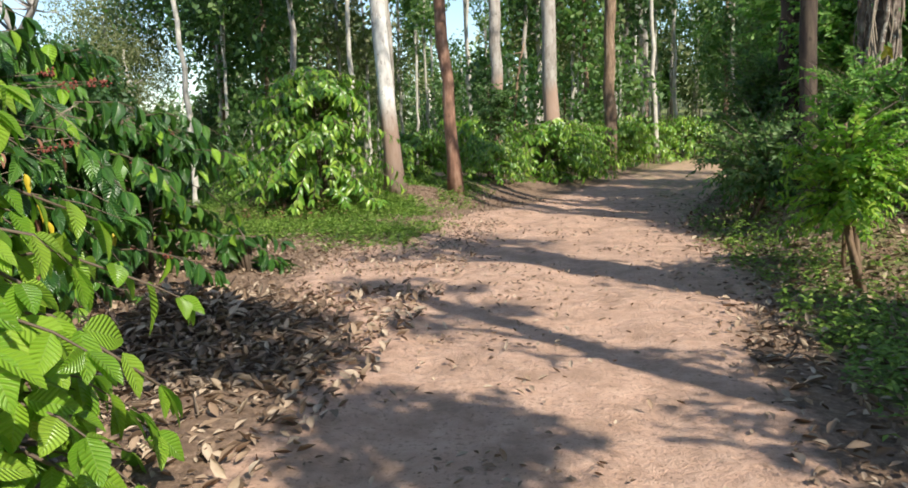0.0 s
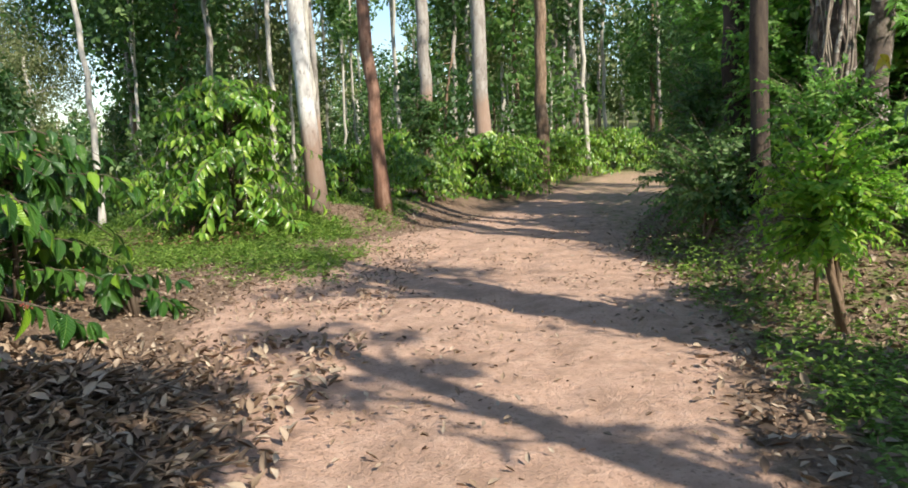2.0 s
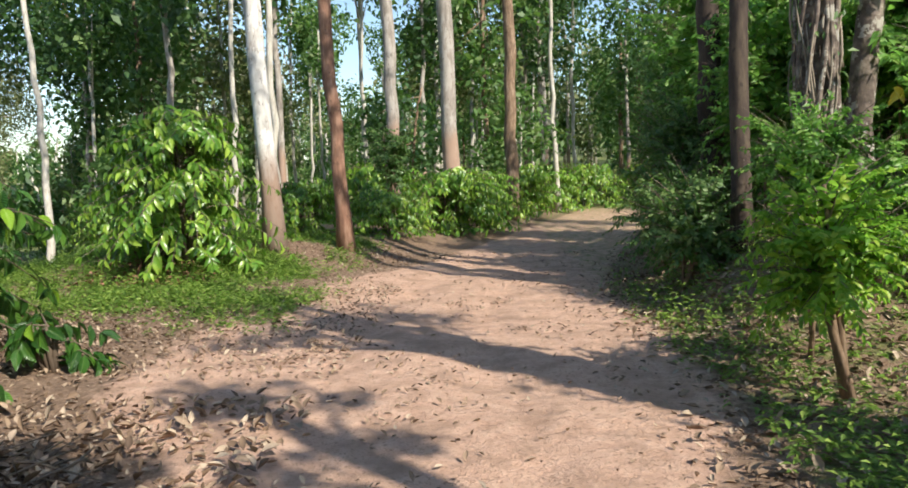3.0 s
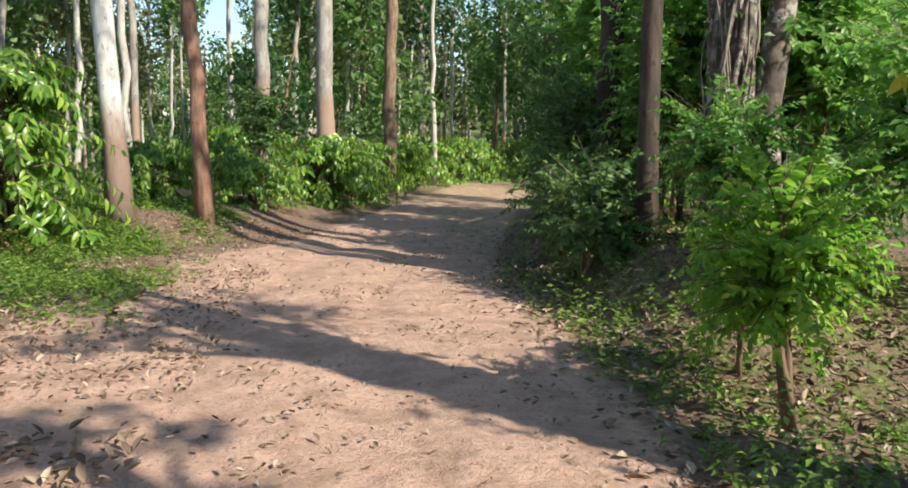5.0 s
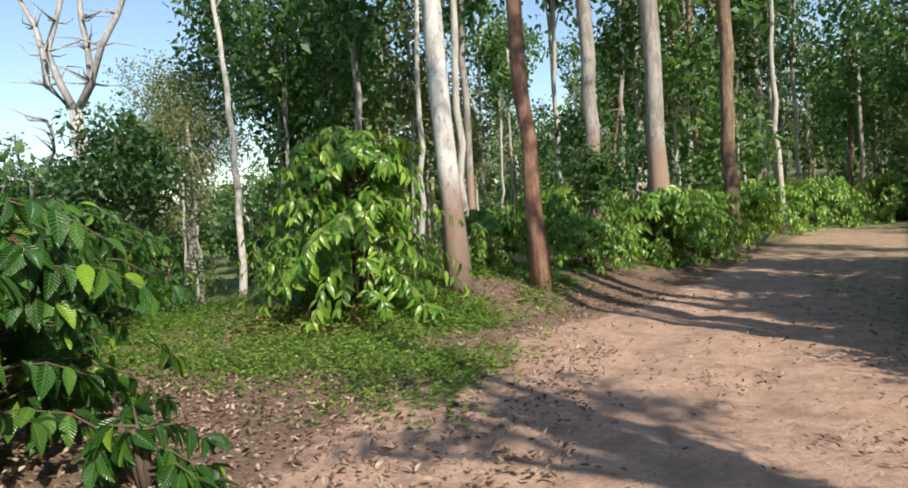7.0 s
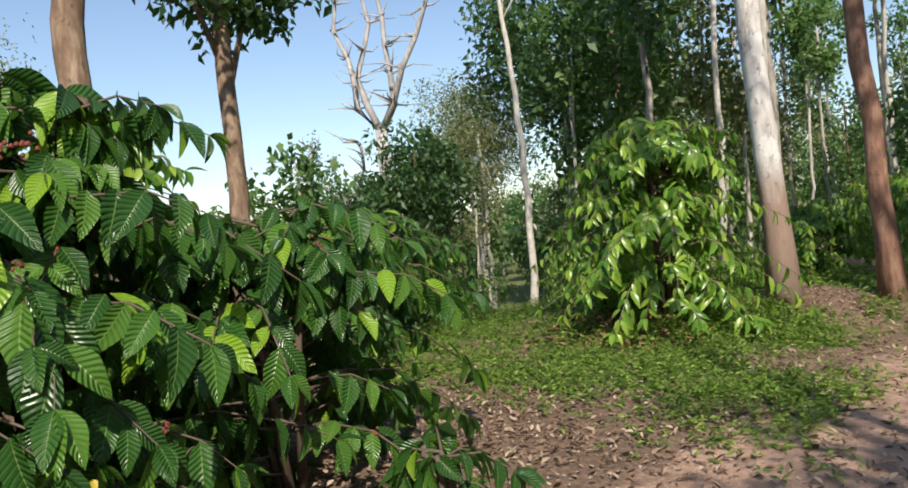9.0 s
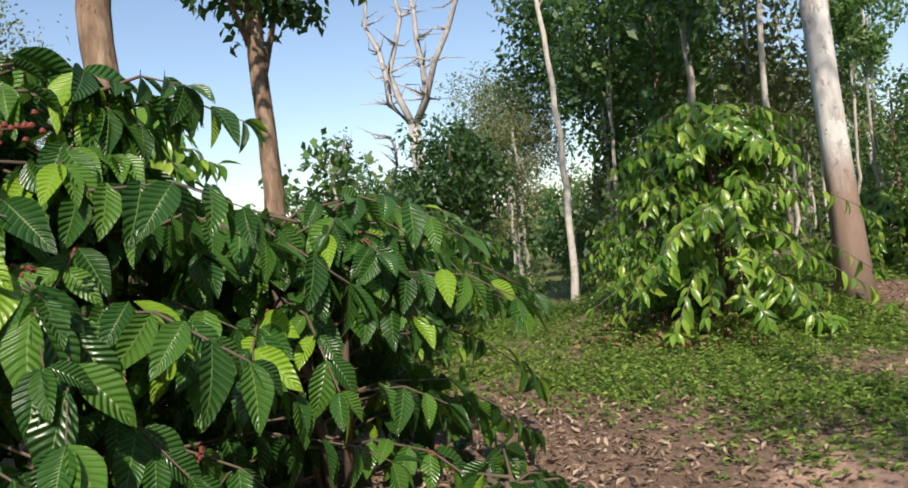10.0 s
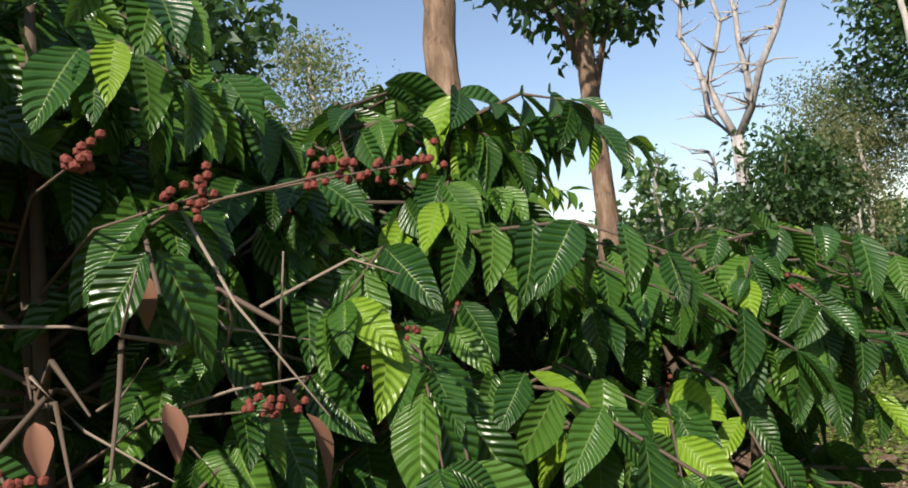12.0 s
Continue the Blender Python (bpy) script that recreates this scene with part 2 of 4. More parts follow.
def tube(bm, pts, radii, sides=7, rough=0.0, cap=True):
    """A bent, tapering limb."""
    rings = []
    pts = [Vector(p) for p in pts]
    for i, (c, r) in enumerate(zip(pts, radii)):
        d = (pts[min(i + 1, len(pts) - 1)] - pts[max(i - 1, 0)]).normalized()
        a = d.orthogonal() if abs(d.z) < 0.9 else Vector((1, 0, 0))
        a = (a - d * a.dot(d)).normalized()
        b = d.cross(a)
        ring = []
        for k in range(sides):
            w = 2 * math.pi * k / sides
            v = a * math.cos(w) + b * math.sin(w)
            wob = 1 + rough * noise.noise((c + v * 0.6) * 2.2) if rough else 1
            ring.append(bm.verts.new(c + v * r * wob))
        rings.append(ring)
    for lo, hi in zip(rings, rings[1:]):
        for k in range(sides):
            f = bm.faces.new((lo[k], lo[(k + 1) % sides], hi[(k + 1) % sides], hi[k]))
            f.smooth = True
    if cap:
        bm.faces.new(rings[-1])
        bm.faces.new(rings[0][::-1])


def leaf_shape(rows, cols, width=0.42, droop=0.25, fold=0.12, wavy=0.0):
    """A leaf one long, along y, with its face up; returns places, faces and the uv of each place."""
    v, uv, f = [], [], []
    for i in range(rows + 1):
        u = i / rows
        w = width * 0.5 * (math.sin(math.pi * min(1, u ** 0.85)) ** 0.75) * (1 - 0.25 * u) + 0.006
        for j in range(cols + 1):
            s = 2 * j / cols - 1
            ripple = wavy * math.sin(u * 40) * abs(s)
            v.append((s * w * (1 + ripple), u, -droop * u * u + fold * abs(s) * w * 1.6 + ripple * 0.1))
            uv.append((u, 0.5 + s * 0.5))
    for i in range(rows):
        for j in range(cols):
            a = i * (cols + 1) + j
            f.append((a, a + 1, a + cols + 2, a + cols + 1))
    return np.array(v), f, np.array(uv)


LEAF_FINE = leaf_shape(8, 4, 0.50, 0.26, 0.25, 0.06)
LEAF_CARD = (np.array([(0, 0, 0), (0.27, 0.45, 0.06), (0, 1, -0.2), (-0.27, 0.45, 0.06)]), [(0, 1, 2, 3)], np.array([(0, 0.5), (0.45, 1), (1, 0.5), (0.45, 0)]))
LEAF_MID = leaf_shape(4, 2, 0.46, 0.25, 0.25)
LEAF_FAR = leaf_shape(2, 2, 0.5, 0.25, 0.3)
LEAF_HUNG = leaf_shape(4, 2, 0.40, 0.32, 0.25)
LEAF_BROAD = leaf_shape(8, 4, 0.62, 0.22, 0.16, 0.05)
LEAF_DRY = leaf_shape(3, 2, 0.5, -0.25, 0.6)


def leaf_turn(d, up):
    """The way a leaf points and the way its face looks."""
    return (d[0], d[1], d[2], up[0], up[1], up[2])


def turned(ways):
    """Rotations for rows of such ways."""
    ways = np.asarray(ways, float).reshape(-1, 6)
    d = ways[:, :3] / (np.linalg.norm(ways[:, :3], axis=1, keepdims=True) + 1e-9)
    side = np.cross(d, ways[:, 3:])
    side /= np.linalg.norm(side, axis=1, keepdims=True) + 1e-9
    return np.stack([side, d, np.cross(side, d)], 2)


def many(name, shape, turns, places, sizes, mat, parent=None, label="", kind="stuff"):
    """Many alike leaves joined in one mesh."""
    v, f, uv = shape
    turns, places, sizes = turned(turns), np.asarray(places, float), np.asarray(sizes, float)
    count, nv = len(places), len(v)
    co = np.einsum("nij,vj->nvi", turns, v) * sizes[:, None, None] + places[:, None, :]
    face = np.array(f)
    loops = (face[None] + (np.arange(count) * nv)[:, None, None]).reshape(-1)
    me = bpy.data.meshes.new(name)
    me.vertices.add(count * nv)
    me.vertices.foreach_set("co", co.reshape(-1))
    me.loops.add(len(loops))
    me.loops.foreach_set("vertex_index", loops)
    me.polygons.add(count * len(f))
    me.polygons.foreach_set("loop_start", np.arange(count * len(f)) * 4)
    me.polygons.foreach_set("use_smooth", np.ones(count * len(f), bool))
    layer = me.uv_layers.new(name="UVMap")
    layer.data.foreach_set("uv", np.tile(uv[face.reshape(-1)], (count, 1)).reshape(-1))
    me.update(calc_edges=True)
    me.materials.append(mat)
    ob = new(name, me)
    ob.parent = parent
    return tagged(ob, label, kind=kind)


def spread(n, seed):
    return np.random.default_rng(seed).random(n)


# ---- ground ----
def axis_lines(lo, hi, near_lo, near_hi, step, grow=1.12):
    mid = list(np.arange(near_lo, near_hi, step))
    out, s, v = [], step, near_hi
    while v < hi:
        out.append(v)
        s *= grow
        v += s
    left, s, v = [], step, near_lo - step
    while v > lo:
        left.append(v)
        s *= grow
        v -= s
    return [lo] + left[::-1] + mid + out + [hi]


def cover(x, y):
    """Shares of bare earth and of green growth at a place."""
    mid, half = road_mid(y)
    off = abs(x - mid) / half
    if y < -3:
        bare = 1 - smooth((off - 0.8) / 0.6)
    else:
        bare = 1 - smooth((off - 0.75) / 0.5)
    bare *= 1 - 0.7 * smooth((-x - 1.3) / 0.7) * smooth((6.4 - y) / 1.4)
    patchy = 0.5 + 1.1 * noise.noise((x * 0.55, y * 0.55, 7.0))
    g = min(1.0, max(0.0, 0.08 + 1.0 * patchy + 0.5 * noise.noise((x * 1.9, y * 1.9, 2.0)))) * smooth((y - 8.7 + 0.2 * (x + 3)) / 2.6) * smooth((-1.7 - x) / 1.0) * (1 - smooth((-x - 9) / 3))
    g = max(g, (0.4 + 0.35 * smooth((6.5 - y) / 2)) * smooth((x - 1.25) / 0.5) * smooth((y - 1.5) / 1.5))
    g = max(g, 0.35 * smooth((y - 16) / 5) * smooth((off - 0.9) / 0.5))
    g = max(g, 0.6 * smooth((math.hypot(x, y - 6) - 22) / 12))
    return bare, g


def make_ground():
    xs = axis_lines(-600, 600, -8, 5, 0.10)
    ys = axis_lines(-600, 600, -1, 19, 0.10)
    verts, tint = [], []
    for y in ys:
        for x in xs:
            near = abs(x) < 12 and -3 < y < 24
            bare, g = cover(x, y)
            rub = 0.0
            if near:
                p = Vector((x, y, 0))
                rub = 0.03 * noise.noise(p * 0.9) + 0.018 * noise.noise(p * 3.1) + (0.012 if bare > 0.5 else 0.03) * noise.noise(p * 7.0)
                mid, half = road_mid(y)
                rub -= 0.045 * math.exp(-((abs(x - mid) - 0.62) / 0.22) ** 2) * (0.6 + 0.6 * noise.noise(p * 0.7))
            verts.append((x, y, height(x, y) + rub))
            tint.append((bare, g, 0, 1))
    w = len(xs)
    faces = [(j * w + i, j * w + i + 1, (j + 1) * w + i + 1, (j + 1) * w + i) for j in range(len(ys) - 1) for i in range(w - 1)]
    me = bpy.data.meshes.new("ground")
    me.from_pydata(verts, [], faces)
    me.polygons.foreach_set("use_smooth", np.ones(len(faces), bool))
    at = me.attributes.new("cover", "FLOAT_COLOR", "POINT")
    at.data.foreach_set("color", np.array(tint).reshape(-1))
    me.materials.append(M_GROUND)
    tagged(new("ground", me), "red earth cart track among leaf mould and low weeds", "ground", kind="structure")


make_ground()


# ---- coffee bushes ----
def bush_skeleton(seed, radius, tall, branches, leaf, hang=0.0):
    """Stems, arching branches and the pose of every leaf, about the foot of the bush."""
    r = np.random.default_rng(seed)
    stems, arms, turns, places, sizes, berries = [], [], [], [], [], []
    for _ in range(5):
        a = r.uniform(0, 2 * math.pi)
        lean = r.uniform(0.1, 0.4) * radius
        top = np.array([math.cos(a) * lean, math.sin(a) * lean, tall * r.uniform(0.75, 0.98)])
        mid = top * [0.55, 0.55, 0.5] + r.normal(0, 0.04, 3)
        stems.append([np.zeros(3) + [math.cos(a) * 0.06, math.sin(a) * 0.06, -0.05], mid, top])
    for b in range(branches):
        st = stems[b % len(stems)]
        k = r.uniform(0.06, 1.0) ** 0.75 if b % 4 else r.uniform(0.86, 1.0)
        at = st[0] * (1 - k) ** 2 + 2 * st[1] * k * (1 - k) + st[2] * k * k
        a = r.uniform(0, 2 * math.pi)
        out = np.array([math.cos(a), math.sin(a), 0])
        zrel = at[2] / tall
        reach = radius * (1.05 - 0.55 * max(0, zrel - 0.35) / 0.65) * (r.uniform(0.5, 1.15) if b % 4 else r.uniform(0.35, 0.8))
        end = out * reach
        span = max(0.25, np.linalg.norm(end[:2] - at[:2]))
        rise = r.uniform(0.15, 0.42) * (1 if zrel > 0.4 else 0.7)
        drop = r.uniform(0.15, 0.45) * span * (1.3 - 0.5 * zrel)
        pts = []
        steps = max(5, int(span / (leaf * 0.52)))
        for i in range(steps + 1):
            u = i / steps
            q = at * (1 - u) + np.array([end[0], end[1], at[2]]) * u
            q[2] = at[2] + rise * span * math.sin(u * 2.0) - drop * u * u
            q[2] = max(q[2], 0.10)
            pts.append(q + r.normal(0, 0.008, 3))
        arms.append(pts)
        for i in range(1, steps + 1):
            u = i / steps
            if u < 0.30:
                continue
            d = pts[i] - pts[i - 1]
            d = d / np.linalg.norm(d)
            side = np.cross(d, [0, 0, 1])
            side /= np.linalg.norm(side) + 1e-9
            for s in (-1, 1):
                if r.random() < 0.1:
                    continue
                way = side * s * r.uniform(0.3, 1.2) + d * r.uniform(0.0, 1.0) + np.array([0, 0, r.uniform(-1.3, -0.1) - hang])
                up = np.array([0, 0, 0.8]) + d * r.uniform(0.0, 0.8) + out * 0.4 + r.normal(0, 0.3, 3)
                turns.append(leaf_turn(way, up))
                places.append(pts[i] + side * s * 0.01)
                sizes.append(leaf * r.uniform(0.7, 1.15) * (1 - 0.25 * (u > 0.93)))
            if i == steps:
                for s in range(2):
                    way = d + r.normal(0, 0.35, 3) + np.array([0, 0, -0.3])
                    turns.append(leaf_turn(way, np.array([0, 0, 1.0]) + r.normal(0, 0.2, 3)))
                    places.append(pts[i])
                    sizes.append(leaf * r.uniform(0.55, 0.9))
            elif 0.25 < u < 0.75 and r.random() < 0.28:
                berries.append(pts[i])
    return stems, arms, np.array(turns, float), np.array(places), np.array(sizes), berries


def leaf_piece(shape, mat):
    """One leaf as a mesh of its own, shared by all the single leaves."""
    v, f, uv = shape
    me = bpy.data.meshes.new("leaf")
    me.from_pydata([tuple(p) for p in v], [], f)
    layer = me.uv_layers.new(name="UVMap")
    layer.data.foreach_set("uv", uv[np.array(f).reshape(-1)].reshape(-1))
    me.polygons.foreach_set("use_smooth", np.ones(len(f), bool))
    me.materials.append(mat)
    return me


berry_bm = bmesh.new()
bmesh.ops.create_icosphere(berry_bm, subdivisions=1, radius=0.0105)
BERRY_MESH = bpy.data.meshes.new("berry")
berry_bm.to_mesh(BERRY_MESH)
berry_bm.free()
BERRY_MESH.materials.append(M_BERRY)
LEAF_MESHES = {M_COFFEE: leaf_piece(LEAF_FINE, M_COFFEE_ONE), M_COFFEE_BRIGHT: leaf_piece(LEAF_BROAD, M_COFFEE_SUNLIT_ONE)}


def coffee_bush(place, seed, radius, tall, branches, leaf, shape, mat, label, fruit=0, singles=None, apart=False, hang=0.0, hollow=None):
    """singles: a way on the plan; the 300 leaves that lie furthest along it are parts of their own."""
    base = empty("coffee_bush", place, label, "coffee bush", "coffee bushes")
    stems, arms, turns, places, sizes, berries = bush_skeleton(seed, radius, tall, branches, leaf, hang)
    if hollow is not None:
        keep = np.linalg.norm((places + np.array(place) - hollow) / [0.6, 0.5, 0.2], axis=1) > 1
        turns, places, sizes = turns[keep], places[keep], sizes[keep]
    for st in stems:
        bm = bmesh.new()
        tube(bm, st, (0.035, 0.026, 0.012), 6)
        part("stem", bm, M_TWIG, base)
    bm = bmesh.new()
    for pts in arms:
        some = pts[:: 3] + [pts[-1]]
        tube(bm, some, np.linspace(0.011, 0.003, len(some)), 4, cap=False)
        if apart:
            part("branch", bm, M_TWIG, base)
            bm = bmesh.new()
    if apart:
        bm.free()
    else:
        tagged(part("branchwork", bm, M_TWIG, base), kind="stuff")
    if singles is not None:
        order = np.argsort(-(places @ np.array(singles)))
        for i in order[:300]:
            ob = new("leaf", LEAF_MESHES[mat])
            ob.parent = base
            ob.matrix_local = Matrix.Translation(places[i]) @ Matrix(turned(turns[i])[0].tolist()).to_4x4() @ Matrix.Scale(sizes[i], 4)
        rest = order[300:]
        turns, places, sizes = turns[rest], places[rest], sizes[rest]
    many("foliage", shape, turns, places, sizes, mat, base)
    r = np.random.default_rng(seed + 50)
    if singles is not None:
        berries = sorted(berries, key=lambda q: -float(q @ np.array(singles)))
    for q in berries[:fruit]:
        bm = bmesh.new()
        tube(bm, [q, q + np.array([0.01, 0, -0.02]), q + np.array([0, 0.005, -0.045])], (0.004, 0.003, 0.002), 4)
        stalk = part("fruit_stalk", bm, M_TWIG, base, "stalk with ripe dark red berries")
        for o in r.normal(0, 0.02, (9, 3)):
            ob = new("berry", BERRY_MESH)
            ob.parent = stalk
            ob.location = q + o + [0, 0, -0.02]
    return base


def zed(x, y):
    return (x, y, height(x, y) - 0.02)


FAR = "leafy green coffee bush under the shade trees"
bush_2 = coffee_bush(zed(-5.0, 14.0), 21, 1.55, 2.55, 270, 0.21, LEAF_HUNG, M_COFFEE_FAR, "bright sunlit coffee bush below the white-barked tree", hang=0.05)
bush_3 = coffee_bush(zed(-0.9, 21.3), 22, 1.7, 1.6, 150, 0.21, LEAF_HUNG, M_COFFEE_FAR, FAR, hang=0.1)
bush_d = coffee_bush(zed(-7.3, 9.7), 23, 1.5, 1.75, 120, 0.22, LEAF_MID, M_COFFEE, FAR)
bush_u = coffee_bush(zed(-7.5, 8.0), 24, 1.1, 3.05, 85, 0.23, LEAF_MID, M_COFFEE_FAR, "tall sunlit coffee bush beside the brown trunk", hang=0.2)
for src, x, y, rz, s in (
    (bush_3, -0.6, 22.8, 80, 0.9), (bush_3, -0.2, 25.8, 200, 1.0), (bush_3, 1.2, 29.8, 20, 1.1), (bush_3, 2.6, 34.5, 70, 1.2), (bush_3, 5.2, 38.5, 250, 1.3), (bush_3, 8.4, 40.5, 150, 1.3), (bush_3, -3.2, 23.5, 130, 1.1),
    (bush_d, -8.5, 12.0, 70, 1.15), (bush_d, -9.9, 14.4, 160, 1.05), (bush_d, -9.6, 9.4, 210, 1.1),
    (bush_d, -11.7, 11.8, 300, 1.1), (bush_d, -12.3, 17.6, 20, 0.8), (bush_d, -7.3, 5.6, 100, 1.3), (bush_d, -6.9, 3.2, 250, 1.35),
    (bush_3, -3.9, 17.6, 30, 0.75), (bush_3, -2.2, 18.6, 300, 0.65), (bush_3, -6.8, 18.5, 100, 0.9), (bush_2, -9.6, 20.5, 140, 0.6),
    (bush_d, 3.9, 14.2, 10, 0.8), (bush_d, 5.0, 16.3, 90, 0.9), (bush_d, 5.6, 12.2, 200, 1.1), (bush_3, 6.4, 19.8, 50, 1.0), (bush_3, 8.3, 23.5, 240, 1.1), (bush_3, 10.5, 28, 40, 1.2),
    (bush_d, -13.5, 14.5, 77, 1.0), (bush_d, -14.5, 20.5, 33, 1.0), (bush_d, -10.5, 6.5, 33, 1.3),
):
    c = copy_thing(src, Matrix.Translation(zed(x, y)) @ Matrix.Rotation(radians(rz), 4, "Z"))
    c.scale = (s, s, s)
    c["label"] = FAR


# ---- trees ----
def crown_cloud(seed, centre, size, clumps, per, leaf, flat=0.8):
    """Leaves in clumps about the ends of boughs, with gaps between."""
    r = np.random.default_rng(seed)
    heads, places = [], []
    for _ in range(clumps):
        d = r.normal(0, 1, 3)
        d /= np.linalg.norm(d)
        head = np.array(centre) + d * np.array(size) * r.uniform(0.45, 1.0)
        heads.append(head)
        q = r.normal(0, 1, (per, 3))
        q = q / (1 + 0.25 * np.linalg.norm(q, axis=1, keepdims=True)) * np.array(size) * r.uniform(0.16, 0.30)
        q[:, 2] *= flat
        places.append(head + q)
    places = np.concatenate(places)
    ways = r.normal(0, 1, (len(places), 6)) * [1, 1, 1, 0.8, 0.8, 0.6] + [0, 0, -0.4, 0, 0, 0.7]
    return heads, ways, places, leaf * r.uniform(0.6, 1.3, len(places))


def tree(place, label, bark, top, r0, r1, bend=(0, 0), seed=1, crown=None, leaf_mat=None, limbs=6, limb_from=0.6, sides=12, category="tree", group="", flare=1.45, wob=0.12):
    """Trunk that runs from the foot to top (an offset), limbs and a crown: (centre, size, clumps, leaves a clump, leaf length)."""
    base = empty("tree", place, label, category, group)
    r = np.random.default_rng(seed)
    top = np.array(top, float)
    pts, radii = [], []
    steps = 14
    for i in range(steps + 1):
        u = i / steps
        q = top * u + np.array([bend[0], bend[1], 0]) * math.sin(math.pi * u) + np.r_[r.normal(0, r0 * wob, 2), 0]
        if i == 0:
            q[2] = -0.15
        pts.append(q)
        radii.append((r0 + (r1 - r0) * u) * (1 + (flare - 1) * math.exp(-u * top[2] / 0.35)))
    bm = bmesh.new()
    tube(bm, pts, radii, sides, 0.16)
    part("trunk", bm, bark, base)
    if crown:
        centre, size, clumps, per, leaf = crown
        heads, turns, places, sizes = crown_cloud(seed + 3, centre, size, clumps, per, leaf)
        for h in heads[:limbs]:
            k = int(steps * r.uniform(limb_from, 0.98))
            s = pts[k]
            m = (s + h) / 2 + np.array([0, 0, 0.12 * np.linalg.norm(h - s)])
            bm = bmesh.new()
            tube(bm, [s, m, h], (radii[k] * 0.5, radii[k] * 0.3, 0.012), 6)
            part("limb", bm, bark, base)
        many("crown", LEAF_CARD, turns, places, sizes, leaf_mat, base)
    return base


white = tree(zed(-3.75, 15.0), "tall white-barked tree with a muddy brown foot", M_WHITE_BARK, (-0.55, 0.2, 12), 0.175, 0.12, (-0.1, 0), 31,
             ((-0.6, 0.2, 13.5), (2.6, 2.6, 2.2), 26, 70, 0.16), M_TREE, sides=16)
red = tree(zed(-2.63, 15.75), "slightly bent tree with red-brown bark", M_RED_BARK, (-0.95, 0.3, 11), 0.14, 0.10, (0.12, 0), 32,
           ((-0.4, 0.3, 12), (2.2, 2.2, 2.0), 22, 60, 0.16), M_TREE)
fork = tree(zed(-2.35, 21.2), "grey forked tree with a brown foot and creeper", M_GREY_BARK, (-0.2, 0, 10), 0.19, 0.12, (0.1, 0), 33,
            ((0, 0, 11), (2.4, 2.4, 2.0), 20, 60, 0.18), M_TREE)
grey = tree(zed(-1.0, 25.0), "tall straight grey-barked shade tree", M_GREY_BARK, (-0.1, 0, 13), 0.26, 0.18, (0, 0), 34,
            ((0, 0, 14), (3, 3, 2.4), 24, 70, 0.2), M_TREE, sides=14)
brown = tree(zed(0.95, 27.4), "tall brown-barked shade tree", M_BROWN_BARK, (-0.1, 0, 13), 0.22, 0.15, (0.05, 0), 35,
             ((0, 0, 14), (3, 3, 2.4), 24, 70, 0.2), M_TREE)
thin = tree(zed(-12.33, 22.5), "slender pale crooked tree on the slope", M_PALE_BARK, (-1.1, 1.0, 10.5), 0.115, 0.06, (0.25, 0), 36,
            ((-1.2, 1.0, 10.2), (1.3, 1.3, 1.2), 12, 40, 0.16), M_TREE_DARK, limbs=4, limb_from=0.85, wob=0.3)
dark_1 = tree(zed(3.26, 12.7), "dark slim trunk beside the track", M_DARK_BARK, (-0.1, 0.1, 9), 0.165, 0.135, (0, 0), 37,
              ((0.6, 0.2, 10), (2.2, 2.2, 1.6), 20, 70, 0.16), M_TREE)
dark_2 = tree(zed(2.9, 10.4), "dark mossy trunk beside the track", M_DARK_BARK, (-0.2, 0.1, 9), 0.11, 0.085, (0.03, 0), 38,
              ((0.8, 0.2, 9.6), (1.8, 1.8, 1.4), 16, 70, 0.15), M_TREE)
big_2 = tree(zed(4.2, 10.5), "mottled trunk beside the thick one", M_MOTTLED_BARK, (0.5, 0.3, 10), 0.15, 0.12, (0, 0), 59,
             ((0.6, 0, 11), (2, 2, 2), 12, 60, 0.2), M_TREE, sides=12, wob=0.2)
big = tree(zed(3.62, 10.2), "thick shaggy mottled trunk wound with roots", M_MOTTLED_BARK, (0.2, 0.3, 10), 0.20, 0.17, (0, 0), 39,
           ((0.6, 0, 11), (3, 3, 2), 26, 70, 0.18), M_TREE, sides=18, wob=0.15)
trunk_a = tree(zed(-7.9, 8.0), "brown trunk with a lopped bough", M_BROWN_BARK, (-0.15, 0.1, 4.4), 0.165, 0.14, (0, 0), 40,
               ((-0.4, 0.2, 7.2), (2.0, 2.0, 1.4), 20, 60, 0.17), M_TREE, limbs=7, limb_from=0.93)
trunk_b = tree(zed(-9.5, 10.95), "slim brown trunk with a dark leafy head", M_BROWN_BARK, (-0.55, 0.2, 6.4), 0.15, 0.10, (0, 0), 41,
               ((-0.5, 0.2, 5.7), (1.4, 1.4, 1.2), 36, 60, 0.2), M_TREE_DARK)
BG_VIEW = "dense dark-leaved tree on the far slope"
dark_crown = tree(zed(-17.3, 34.0), BG_VIEW, M_BROWN_BARK, (0.4, 0, 9.5), 0.22, 0.12, (0.2, 0), 42,
                  ((0.3, 0, 11.5), (3.9, 3.9, 4.6), 80, 130, 0.34), M_TREE_DARK, limbs=8)


